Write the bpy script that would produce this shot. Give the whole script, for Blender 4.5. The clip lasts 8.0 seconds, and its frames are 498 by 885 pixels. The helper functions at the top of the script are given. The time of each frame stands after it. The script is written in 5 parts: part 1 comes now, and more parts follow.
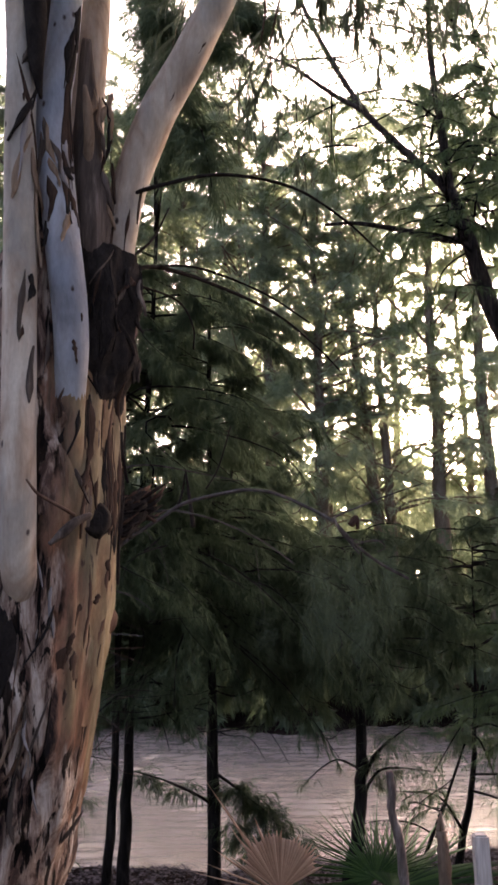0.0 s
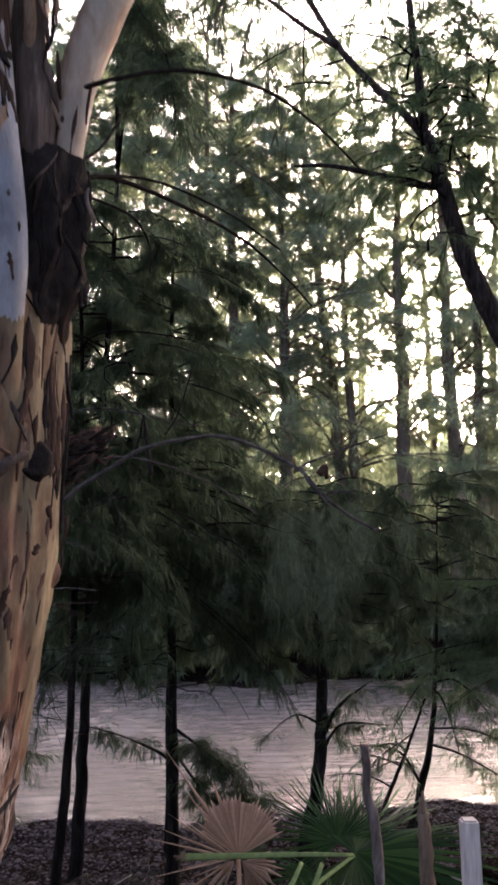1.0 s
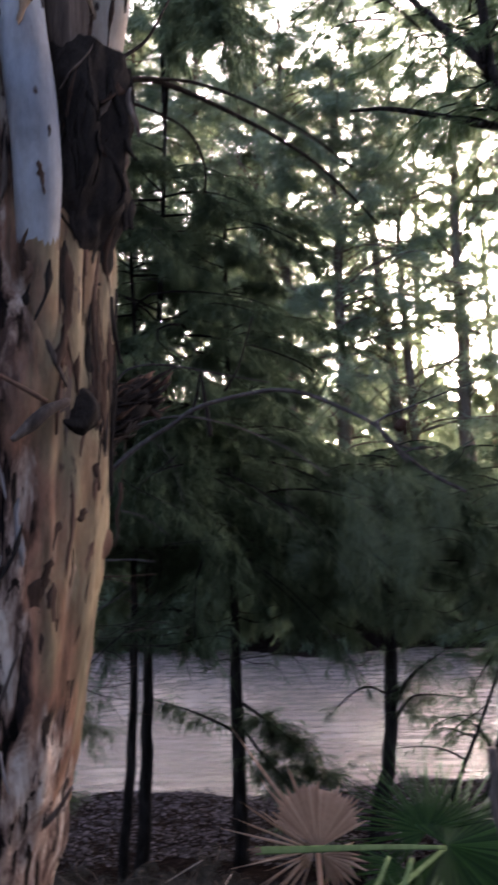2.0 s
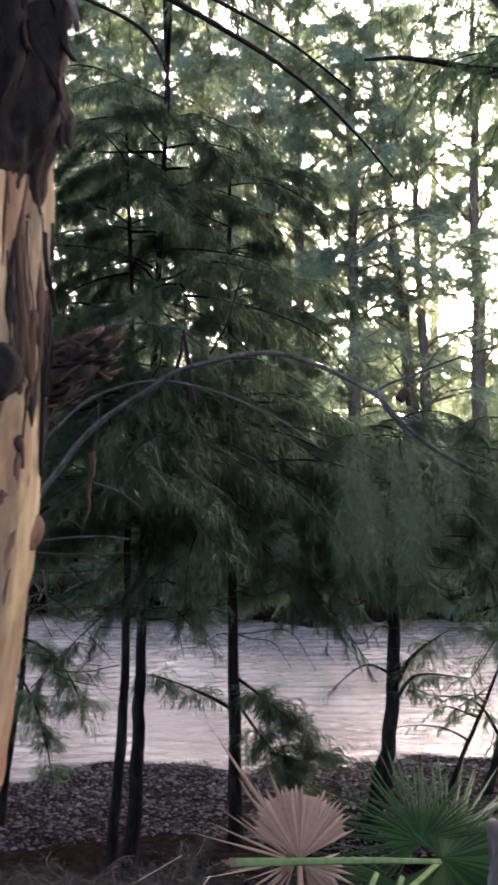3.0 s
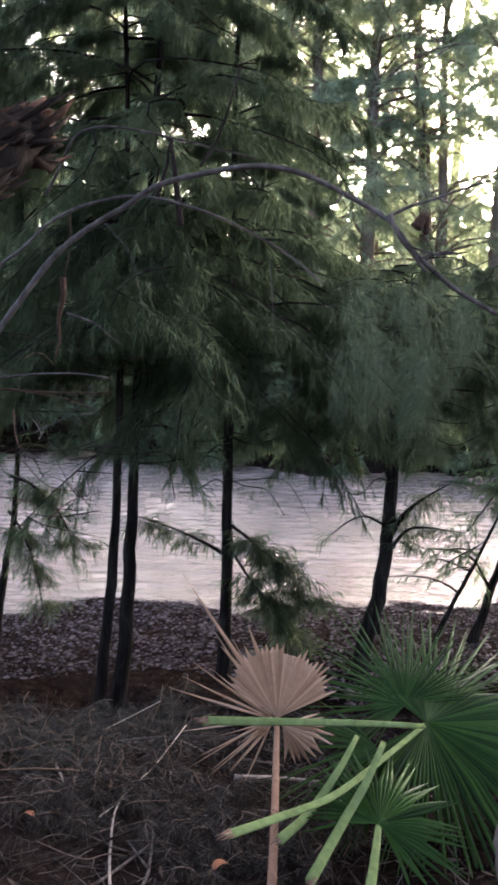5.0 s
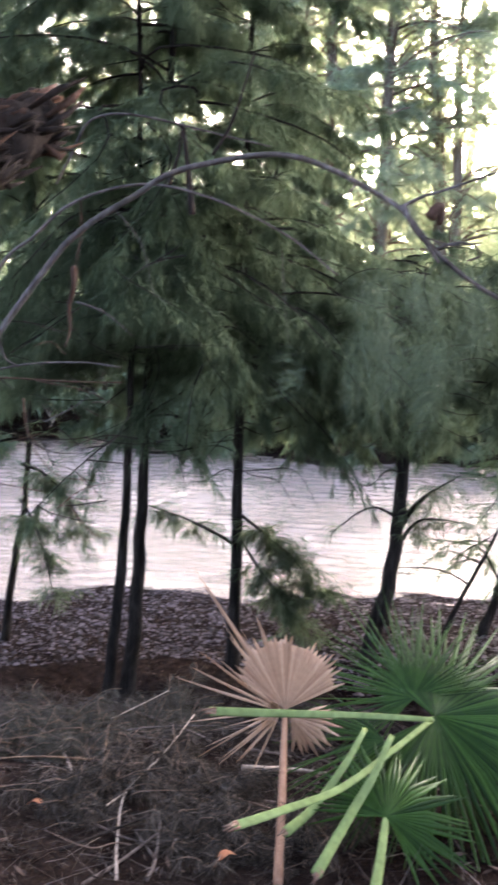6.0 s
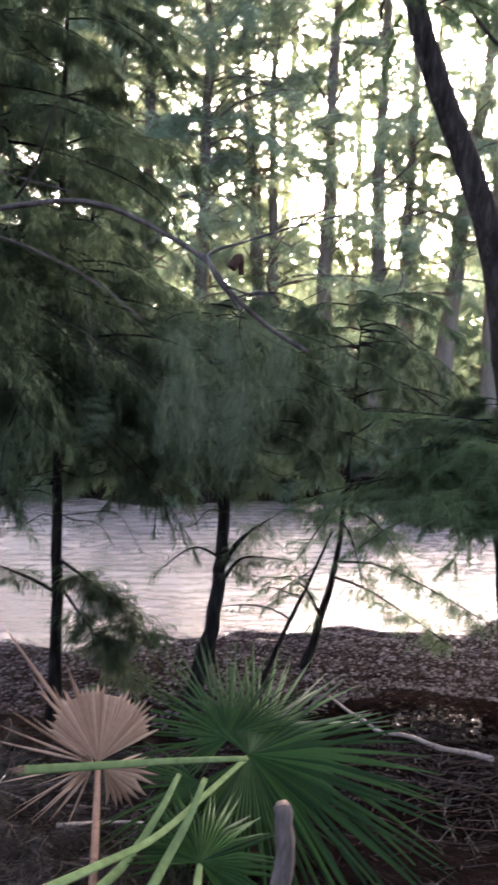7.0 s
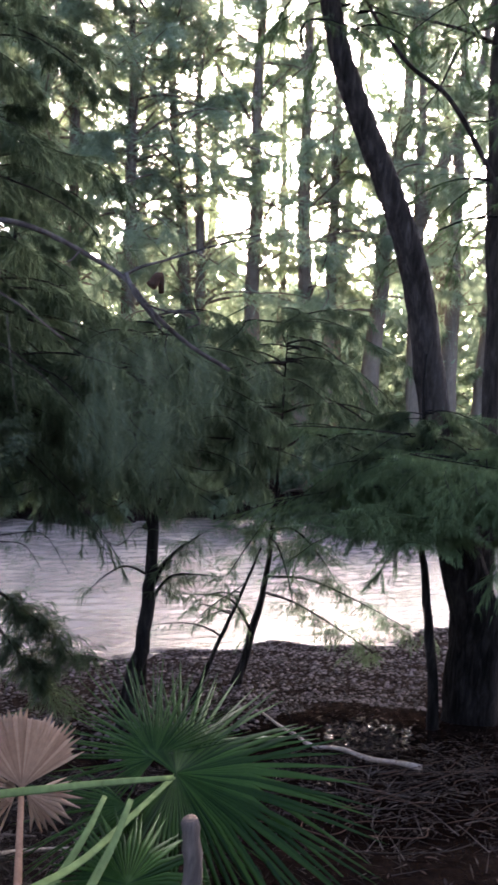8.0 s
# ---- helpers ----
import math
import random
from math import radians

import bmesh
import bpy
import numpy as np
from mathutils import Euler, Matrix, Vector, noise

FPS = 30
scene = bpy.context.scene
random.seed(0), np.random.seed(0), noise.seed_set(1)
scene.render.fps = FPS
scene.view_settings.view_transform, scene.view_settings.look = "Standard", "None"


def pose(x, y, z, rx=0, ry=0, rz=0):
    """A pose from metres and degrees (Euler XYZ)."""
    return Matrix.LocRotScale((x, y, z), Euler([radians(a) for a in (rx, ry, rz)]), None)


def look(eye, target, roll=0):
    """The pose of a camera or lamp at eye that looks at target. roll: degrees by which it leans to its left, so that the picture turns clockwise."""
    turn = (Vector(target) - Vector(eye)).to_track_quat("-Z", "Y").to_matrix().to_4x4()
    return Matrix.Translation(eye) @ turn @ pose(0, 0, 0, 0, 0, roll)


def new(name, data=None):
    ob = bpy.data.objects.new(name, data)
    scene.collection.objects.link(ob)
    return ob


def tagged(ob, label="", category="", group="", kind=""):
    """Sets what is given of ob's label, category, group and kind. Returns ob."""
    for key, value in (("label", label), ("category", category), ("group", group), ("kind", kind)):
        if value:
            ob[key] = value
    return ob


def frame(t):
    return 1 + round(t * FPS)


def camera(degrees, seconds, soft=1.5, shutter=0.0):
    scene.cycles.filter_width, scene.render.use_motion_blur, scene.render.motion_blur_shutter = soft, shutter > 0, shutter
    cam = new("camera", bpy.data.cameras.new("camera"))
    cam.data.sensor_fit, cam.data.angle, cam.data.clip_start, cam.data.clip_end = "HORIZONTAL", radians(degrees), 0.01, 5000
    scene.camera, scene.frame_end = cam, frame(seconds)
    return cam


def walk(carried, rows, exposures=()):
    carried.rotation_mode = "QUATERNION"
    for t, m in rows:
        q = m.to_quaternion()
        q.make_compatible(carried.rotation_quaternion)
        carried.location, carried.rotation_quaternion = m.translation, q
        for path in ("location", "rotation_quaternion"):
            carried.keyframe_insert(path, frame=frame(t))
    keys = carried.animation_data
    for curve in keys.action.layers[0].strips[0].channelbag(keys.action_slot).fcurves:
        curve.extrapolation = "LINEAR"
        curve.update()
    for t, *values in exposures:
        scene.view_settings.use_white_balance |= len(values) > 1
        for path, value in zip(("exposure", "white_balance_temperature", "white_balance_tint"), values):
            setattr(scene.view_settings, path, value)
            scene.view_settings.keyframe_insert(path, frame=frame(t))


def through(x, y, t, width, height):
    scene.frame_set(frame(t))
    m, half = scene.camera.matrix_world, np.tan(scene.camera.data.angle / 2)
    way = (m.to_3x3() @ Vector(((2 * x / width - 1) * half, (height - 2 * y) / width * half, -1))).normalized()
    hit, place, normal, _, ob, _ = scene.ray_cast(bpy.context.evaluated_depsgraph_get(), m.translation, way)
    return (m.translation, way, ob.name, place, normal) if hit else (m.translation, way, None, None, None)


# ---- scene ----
cam = camera(32.63, 8.0, soft=2.9, shutter=0.5)
METRES, EYE, TILT, LEAN, TURN = 1.8, 1.6, 9.0, 0.0, 0.0
ROWS = [
    (0, -0.0010, 0.0196, -0.0143, 0.10, 0.08, -0.17),
    (0.5, -0.0205, 0.0917, -0.0309, -1.02, -1.11, -0.59),
    (1, 0.0033, 0.1938, -0.0509, -2.31, -2.86, -1.04),
    (1.5, 0.0096, 0.3113, -0.0787, -1.71, -4.14, -1.22),
    (2, -0.0227, 0.4113, -0.1007, 1.29, -4.89, 0.68),
    (2.2, -0.0242, 0.4485, -0.1116, 3.00, -5.18, 1.35),
    (3.3, 0.0468, 0.6818, -0.1156, 1.20, -7.79, -1.65),
    (3.5, 0.0456, 0.7074, -0.1192, -0.65, -8.13, -1.87),
    (4, 0.0740, 0.7549, -0.1361, -1.75, -10.52, -2.33),
    (4.5, 0.0820, 0.7982, -0.1617, 0.94, -15.18, -2.06),
    (4.7, 0.0692, 0.8158, -0.1682, 1.79, -16.30, -2.17),
    (5.8, 0.0556, 0.8461, -0.1739, 5.16, -18.40, -2.41),
    (6, 0.0615, 0.8435, -0.1712, 3.85, -18.15, -2.58),
    (6.5, 0.0810, 0.8402, -0.1626, -2.16, -16.56, -3.81),
    (7, 0.0972, 0.8350, -0.1572, -7.59, -14.74, -4.85),
    (7.5, 0.1067, 0.8304, -0.1558, -10.15, -13.94, -5.00),
    (8, 0.1121, 0.8221, -0.1519, -12.32, -13.23, -5.18),
]
EXPOSURES = [(0.0, 3.8, 7850, 23), (2.0, 3.84, 6650, 20), (3.5, 4.88, 6800, 16), (4.5, 4.42, 6850, 15), (5.8, 5.6, 7050, 15.5), (6.3, 5.58, 6950, 16), (7.0, 4.88, 6850, 17), (8.0, 4.56, 6450, 17)]
walk(cam, [(t, pose(0, 0, EYE, TILT, LEAN, TURN) @ pose(METRES * x, METRES * y, METRES * z, 90 + pitch, roll, yaw)) for t, x, y, z, yaw, pitch, roll in ROWS], EXPOSURES)

# ---- daylight: a low sun behind the far trees, under a pale evening sky ----
SUN_TURN, SUN_HEIGHT = 20.0, 13.0  # degrees to the right of +y, and above the horizon
world = bpy.data.worlds.new("evening_sky")
scene.world = world
world.use_nodes = True
wt = world.node_tree
sky = wt.nodes.new("ShaderNodeTexSky")
sky.sky_type = "NISHITA"
sky.sun_disc = False
sky.sun_elevation = radians(SUN_HEIGHT)
sky.sun_rotation = radians(SUN_TURN)
sky.air_density, sky.dust_density, sky.ozone_density = 0.3, 3.6, 0.4
wt.links.new(sky.outputs["Color"], wt.nodes["Background"].inputs["Color"])
wt.nodes["Background"].inputs["Strength"].default_value = 0.15
lamp = bpy.data.lights.new("sun", "SUN")
lamp.energy, lamp.angle, lamp.color = 1.0, radians(10), (1.0, 0.86, 0.68)
sun = new("sun", lamp)
a, h = radians(SUN_TURN), radians(SUN_HEIGHT)
sun.matrix_basis = look((0, 0, 30), (-math.sin(a) * 10, -math.cos(a) * 10, 30 - math.tan(h) * 10))


# ---- materials ----
def material(name):
    m = bpy.data.materials.new(name)
    m.use_nodes = True
    t = m.node_tree
    return m, t, t.nodes["Principled BSDF"]


def node(t, kind, **values):
    n = t.nodes.new(kind)
    for key, value in values.items():
        n.inputs[key].default_value = value
    return n


def coords(t, scale):
    c, mp = t.nodes.new("ShaderNodeTexCoord"), t.nodes.new("ShaderNodeMapping")
    mp.inputs["Scale"].default_value = scale
    t.links.new(c.outputs["Object"], mp.inputs["Vector"])
    return mp.outputs["Vector"]


def noise_node(t, vec, scale, detail=6.0, rough=0.6, warp=0.0):
    n = node(t, "ShaderNodeTexNoise", Scale=scale, Detail=detail, Roughness=rough, Distortion=warp)
    if vec is not None:
        t.links.new(vec, n.inputs["Vector"])
    return n.outputs["Fac"]


def ramp(t, fac, stops):
    r = t.nodes.new("ShaderNodeValToRGB")
    e = r.color_ramp.elements
    while len(e) < len(stops):
        e.new(0.5)
    for el, (p, c) in zip(e, stops):
        el.position, el.color = p, (*c, 1)
    t.links.new(fac, r.inputs["Fac"])
    return r.outputs["Color"]


def mix(t, fac, a, b, how="MIX"):
    n = t.nodes.new("ShaderNodeMix")
    n.data_type, n.blend_type = "RGBA", how
    for sock, v in ((n.inputs["Factor"], fac), (n.inputs["A"], a), (n.inputs["B"], b)):
        if isinstance(v, (int, float)):
            sock.default_value = v
        elif isinstance(v, tuple):
            sock.default_value = (*v, 1)
        else:
            t.links.new(v, sock)
    return n.outputs["Result"]


def bump(t, bsdf, height, strength, distance):
    b = node(t, "ShaderNodeBump", Strength=strength, Distance=distance)
    t.links.new(height, b.inputs["Height"])
    t.links.new(b.outputs["Normal"], bsdf.inputs["Normal"])


def bark_material(name, stops, stretch=0.12, scale=14.0, depth=0.02):
    m, t, b = material(name)
    v = coords(t, (1, 1, stretch))
    n = noise_node(t, v, scale, 8, 0.65, 0.6)
    fine = noise_node(t, v, scale * 5, 4, 0.6)
    patch = noise_node(t, coords(t, (1, 1, 0.4)), 2.2, 3)
    c = mix(t, 0.35, ramp(t, n, stops), ramp(t, patch, stops), "MIX")
    c = mix(t, 0.5, c, ramp(t, fine, [(0.3, (0.35, 0.35, 0.35)), (0.7, (1, 1, 1))]), "MULTIPLY")
    t.links.new(c, b.inputs["Base Color"])
    b.inputs["Roughness"].default_value = 0.95
    b.inputs["Specular IOR Level"].default_value = 0.03
    bump(t, b, mix(t, 0.4, n, fine), 0.9, depth)
    return m


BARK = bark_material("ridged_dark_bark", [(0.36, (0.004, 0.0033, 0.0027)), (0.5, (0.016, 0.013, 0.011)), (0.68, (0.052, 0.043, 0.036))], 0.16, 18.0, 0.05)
# the same bark in a lighter tone, so the leaning stems read as hazed
LIGHTER_BARK = bark_material("ridged_bark_lighter_tone", [(0.34, (0.013, 0.01, 0.008)), (0.5, (0.044, 0.034, 0.028)), (0.68, (0.115, 0.093, 0.078))], 0.16, 18.0, 0.05)
# paler than the bark itself, haze over the far bank painted in
FAR_BARK = bark_material("haze_paled_bark", [(0.3, (0.085, 0.064, 0.046)), (0.6, (0.165, 0.13, 0.096)), (0.85, (0.25, 0.205, 0.155))], 0.2, 6.0, 0.03)
DEAD_WOOD = bark_material("weathered_grey_wood", [(0.32, (0.03, 0.025, 0.022)), (0.52, (0.085, 0.073, 0.065)), (0.75, (0.19, 0.17, 0.155))], 0.35, 22.0, 0.004)
GREY_STICK = bark_material("weathered_stick_bark", [(0.34, (0.045, 0.033, 0.026)), (0.52, (0.15, 0.115, 0.094)), (0.72, (0.34, 0.28, 0.24))], 0.2, 40.0, 0.006)
BROWN_STICK = bark_material("brown_stick_bark", [(0.3, (0.07, 0.045, 0.03)), (0.6, (0.19, 0.13, 0.09)), (0.85, (0.36, 0.27, 0.2))], 0.25, 40.0, 0.004)
PALE_WOOD = bark_material("pale_sawn_wood", [(0.3, (0.36, 0.29, 0.235)), (0.6, (0.58, 0.495, 0.42)), (0.85, (0.72, 0.64, 0.56))], 0.1, 30.0, 0.002)
RAG_BARK = bark_material("hanging_dark_bark", [(0.3, (0.03, 0.022, 0.018)), (0.55, (0.11, 0.08, 0.062)), (0.75, (0.32, 0.245, 0.2))], 0.08, 26.0, 0.008)
TAN_RAG = bark_material("peeling_tan_bark", [(0.3, (0.11, 0.07, 0.045)), (0.6, (0.33, 0.215, 0.14)), (0.85, (0.5, 0.37, 0.27))], 0.08, 26.0, 0.006)


PEEL_BARK = bark_material("pale_curled_bark", [(0.3, (0.1, 0.08, 0.07)), (0.55, (0.32, 0.275, 0.25)), (0.8, (0.5, 0.45, 0.42))], 0.1, 26.0, 0.006)
RED_BARK = bark_material("reddish_old_bark", [(0.3, (0.055, 0.032, 0.022)), (0.6, (0.16, 0.092, 0.062)), (0.85, (0.3, 0.19, 0.135))], 0.08, 26.0, 0.006)
SCAR = bark_material("dark_brown_scar", [(0.3, (0.03, 0.018, 0.012)), (0.6, (0.075, 0.045, 0.032)), (0.85, (0.15, 0.095, 0.07))], 0.15, 40.0, 0.003)
LOG_WOOD = bark_material("bleached_tan_wood", [(0.3, (0.2, 0.155, 0.12)), (0.6, (0.4, 0.32, 0.25)), (0.85, (0.56, 0.47, 0.39))], 0.2, 24.0, 0.005)


def gum_material(name, cream, orange, dark_share, rough_zone=False):
    """Smooth gum bark: long patches of cream, grey and orange where old dark bark has come away."""
    m, t, b = material(name)
    patch = noise_node(t, coords(t, (1, 1, 0.36)), 9.0, 5, 0.55, 0.9)
    hue = noise_node(t, coords(t, (1, 1, 0.45)), 5.5, 4, 0.5, 0.6)
    streak = noise_node(t, coords(t, (1, 1, 0.2)), 24.0, 7, 0.65, 0.8)
    spots = node(t, "ShaderNodeTexVoronoi", Scale=15.0)
    t.links.new(coords(t, (1, 1, 0.55)), spots.inputs["Vector"])
    scar = ramp(t, mix(t, 0.12, spots.outputs["Distance"], noise_node(t, coords(t, (1, 1, 1)), 60.0, 3)), [(0.11, (1, 1, 1)), (0.17, (0, 0, 0))])
    flecks = noise_node(t, coords(t, (1, 1, 0.22)), 21.0, 4, 0.5, 0.8)
    fine = noise_node(t, coords(t, (1, 1, 0.4)), 110.0, 4)
    blotch = noise_node(t, coords(t, (1, 1, 0.5)), 3.0, 4)
    c = ramp(t, patch, [(0.32, cream), (0.45, tuple(0.6 * k + 0.4 * o for k, o in zip(cream, orange))), (0.57, orange), (0.72, tuple(0.5 * o for o in orange))])
    c = mix(t, ramp(t, hue, [(0.46, (0, 0, 0)), (0.62, (0.75, 0.75, 0.75))]), c, tuple(0.62 * k for k in (cream[0] * 0.92, cream[1], cream[2] * 1.08)))
    c = mix(t, 0.2, c, ramp(t, streak, [(0.35, (0.42, 0.35, 0.31)), (0.6, (1, 1, 1))]), "MULTIPLY")
    c = mix(t, scar, c, (0.06, 0.04, 0.032))
    c = mix(t, 0.5, c, ramp(t, blotch, [(0.38, (0.5, 0.44, 0.42)), (0.6, (1, 1, 1))]), "MULTIPLY")
    c = mix(t, ramp(t, flecks, [(0.68 - dark_share, (0, 0, 0)), (0.72 - dark_share, (1, 1, 1))]), c, (0.045, 0.03, 0.024))
    height = mix(t, 0.6, streak, patch)
    if rough_zone:
        # old shaggy bark still covers one flank
        torn = noise_node(t, coords(t, (1, 1, 0.26)), 13.0, 8, 0.7, 0.9)
        old = ramp(t, torn, [(0.36, (0.014, 0.01, 0.009)), (0.45, (0.09, 0.05, 0.036)), (0.53, (0.28, 0.19, 0.14)), (0.64, (0.52, 0.415, 0.33))])
        xyz = t.nodes.new("ShaderNodeSeparateXYZ")
        tc = t.nodes.new("ShaderNodeTexCoord")
        t.links.new(tc.outputs["Object"], xyz.inputs["Vector"])
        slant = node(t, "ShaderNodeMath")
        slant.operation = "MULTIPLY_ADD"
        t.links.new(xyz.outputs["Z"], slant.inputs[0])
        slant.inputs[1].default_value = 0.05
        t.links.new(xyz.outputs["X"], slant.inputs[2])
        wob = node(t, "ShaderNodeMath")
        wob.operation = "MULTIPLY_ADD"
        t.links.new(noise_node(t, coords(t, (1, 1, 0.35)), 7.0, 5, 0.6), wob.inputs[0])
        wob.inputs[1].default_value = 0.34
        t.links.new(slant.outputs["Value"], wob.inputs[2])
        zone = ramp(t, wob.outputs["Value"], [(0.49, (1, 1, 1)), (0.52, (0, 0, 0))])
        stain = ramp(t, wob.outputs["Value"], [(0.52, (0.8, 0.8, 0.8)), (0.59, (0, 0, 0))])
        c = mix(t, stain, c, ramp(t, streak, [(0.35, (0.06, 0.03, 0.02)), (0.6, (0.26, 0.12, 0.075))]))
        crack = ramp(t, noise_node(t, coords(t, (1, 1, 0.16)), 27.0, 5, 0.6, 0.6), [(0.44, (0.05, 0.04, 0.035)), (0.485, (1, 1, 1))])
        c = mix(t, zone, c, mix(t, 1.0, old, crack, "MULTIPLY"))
        height = mix(t, 0.5, height, torn)
    c = mix(t, 0.35, c, ramp(t, fine, [(0.3, (0.55, 0.55, 0.55)), (0.7, (1, 1, 1))]), "MULTIPLY")
    t.links.new(c, b.inputs["Base Color"])
    b.inputs["Roughness"].default_value = 0.8
    b.inputs["Specular IOR Level"].default_value = 0.1
    bump(t, b, height, 0.6, 0.015)
    return m


GUM_TAN = gum_material("tan_gum_bark", (0.3, 0.225, 0.125), (0.19, 0.115, 0.063), 0.03, True)
GUM_PALE = gum_material("pale_gum_bark", (0.64, 0.53, 0.405), (0.47, 0.335, 0.235), -0.08)
GUM_GREY = gum_material("blue_grey_gum_bark", (0.42, 0.415, 0.42), (0.31, 0.29, 0.275), -0.08)
KNOT = bark_material("black_brown_knot", [(0.3, (0.012, 0.01, 0.009)), (0.6, (0.035, 0.027, 0.022)), (0.85, (0.08, 0.06, 0.05))], 0.6, 30.0, 0.006)


def leaf_material(name, dark, light, through, gloss=0.6):
    """Thin leaves that let some light through; every needle has a tint of its own."""
    m, t, b = material(name)
    geo = t.nodes.new("ShaderNodeNewGeometry")
    wide = noise_node(t, coords(t, (1, 1, 1)), 1.3, 3)
    c = mix(t, 0.55, ramp(t, geo.outputs["Random Per Island"], [(0.0, dark), (1.0, light)]), ramp(t, wide, [(0.3, dark), (0.7, light)]))
    t.links.new(c, b.inputs["Base Color"])
    b.inputs["Roughness"].default_value = gloss
    b.inputs["Specular IOR Level"].default_value = 0.05
    tr = t.nodes.new("ShaderNodeBsdfTranslucent")
    t.links.new(c, tr.inputs["Color"])
    ms = node(t, "ShaderNodeMixShader", Fac=through)
    t.links.new(b.outputs["BSDF"], ms.inputs[1])
    t.links.new(tr.outputs["BSDF"], ms.inputs[2])
    t.links.new(ms.outputs["Shader"], t.nodes["Material Output"].inputs["Surface"])
    return m


NEEDLES = leaf_material("dark_green_needles", (0.036, 0.056, 0.031), (0.106, 0.138, 0.079), 0.84)
NEAR_NEEDLES = leaf_material("blue_green_needles", (0.03, 0.047, 0.03), (0.07, 0.095, 0.06), 0.35)
SPRAY = leaf_material("fresh_green_sprays", (0.05, 0.078, 0.034), (0.11, 0.152, 0.066), 0.35)
# haze painted in: lighter and duller than such leaves are
FAR_LEAVES = leaf_material("haze_paled_leaves", (0.125, 0.162, 0.1), (0.255, 0.305, 0.195), 0.74)
DULL_SPRAY = leaf_material("dull_grey_green_needles", (0.038, 0.03, 0.022), (0.064, 0.063, 0.05), 0.3)
SHRUB_LEAVES = leaf_material("dark_olive_shrub_leaves", (0.05, 0.072, 0.04), (0.12, 0.15, 0.088), 0.45)
GUM_LEAVES = leaf_material("grey_green_gum_leaves", (0.06, 0.08, 0.05), (0.11, 0.13, 0.08), 0.35)


def palm_material(name, dark, light, through):
    m, t, b = material(name)
    v = coords(t, (1, 1, 1))
    stripes = noise_node(t, v, 60.0, 3)
    wide = noise_node(t, v, 5.0, 4)
    info = t.nodes.new("ShaderNodeObjectInfo")
    # wide tone range between segments stands in for highlights and shade on the pleats
    c = mix(t, 0.22, ramp(t, info.outputs["Random"], [(0.0, dark), (1.0, light)]), ramp(t, wide, [(0.3, dark), (0.7, light)]))
    c = mix(t, 0.35, c, ramp(t, stripes, [(0.35, (0.6, 0.6, 0.6)), (0.65, (1, 1, 1))]), "MULTIPLY")
    t.links.new(c, b.inputs["Base Color"])
    b.inputs["Roughness"].default_value = 0.42
    b.inputs["Specular IOR Level"].default_value = 0.13
    tr = t.nodes.new("ShaderNodeBsdfTranslucent")
    t.links.new(c, tr.inputs["Color"])
    ms = node(t, "ShaderNodeMixShader", Fac=through)
    t.links.new(b.outputs["BSDF"], ms.inputs[1])
    t.links.new(tr.outputs["BSDF"], ms.inputs[2])
    t.links.new(ms.outputs["Shader"], t.nodes["Material Output"].inputs["Surface"])
    return m


PALM = palm_material("green_palm_blade", (0.005, 0.019, 0.002), (0.04, 0.088, 0.014), 0.2)
PALM_BLUE = palm_material("blue_green_palm_blade", (0.007, 0.023, 0.004), (0.054, 0.108, 0.024), 0.2)
DEAD_PALM = palm_material("dry_brown_palm_blade", (0.23, 0.13, 0.078), (0.48, 0.31, 0.205), 0.15)
STALK = bark_material("green_palm_stalk", [(0.2, (0.1, 0.135, 0.045)), (0.55, (0.135, 0.175, 0.066)), (0.9, (0.18, 0.215, 0.09))], 0.3, 9.0, 0.0005)
DRY_STALK = bark_material("dry_orange_palm_stalk", [(0.3, (0.16, 0.085, 0.05)), (0.6, (0.29, 0.165, 0.105)), (0.85, (0.4, 0.26, 0.175))], 0.2, 40.0, 0.001)


def soil_material():
    m, t, b = material("leaf_littered_soil")
    v = coords(t, (1, 1, 1))
    wide = noise_node(t, v, 0.9, 5)
    mid = noise_node(t, v, 9.0, 6, 0.65)
    fine = noise_node(t, v, 55.0, 4, 0.6)
    c = ramp(t, mid, [(0.3, (0.008, 0.0055, 0.0046)), (0.55, (0.024, 0.0165, 0.0135)), (0.8, (0.06, 0.042, 0.034))])
    c = mix(t, 0.6, c, ramp(t, wide, [(0.35, (0.55, 0.5, 0.5)), (0.65, (1, 1, 1))]), "MULTIPLY")
    c = mix(t, 0.6, c, ramp(t, fine, [(0.3, (0.45, 0.45, 0.45)), (0.7, (1, 1, 1))]), "MULTIPLY")
    # soil darkened towards the low end of the bank: damp, plus shade painted in
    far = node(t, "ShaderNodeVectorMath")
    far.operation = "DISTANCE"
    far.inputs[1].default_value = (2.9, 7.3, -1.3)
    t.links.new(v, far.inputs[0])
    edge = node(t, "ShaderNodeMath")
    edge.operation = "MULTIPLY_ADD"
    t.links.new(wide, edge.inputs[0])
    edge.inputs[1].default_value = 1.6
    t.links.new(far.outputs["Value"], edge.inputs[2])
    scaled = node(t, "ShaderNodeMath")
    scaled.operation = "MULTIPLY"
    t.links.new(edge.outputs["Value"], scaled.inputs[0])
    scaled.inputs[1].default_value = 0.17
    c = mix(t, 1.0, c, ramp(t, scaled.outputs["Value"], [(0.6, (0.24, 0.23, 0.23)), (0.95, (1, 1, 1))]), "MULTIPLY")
    t.links.new(c, b.inputs["Base Color"])
    b.inputs["Roughness"].default_value = 0.95
    b.inputs["Specular IOR Level"].default_value = 0.0
    bump(t, b, mix(t, 0.5, mid, fine), 1.0, 0.05)
    return m


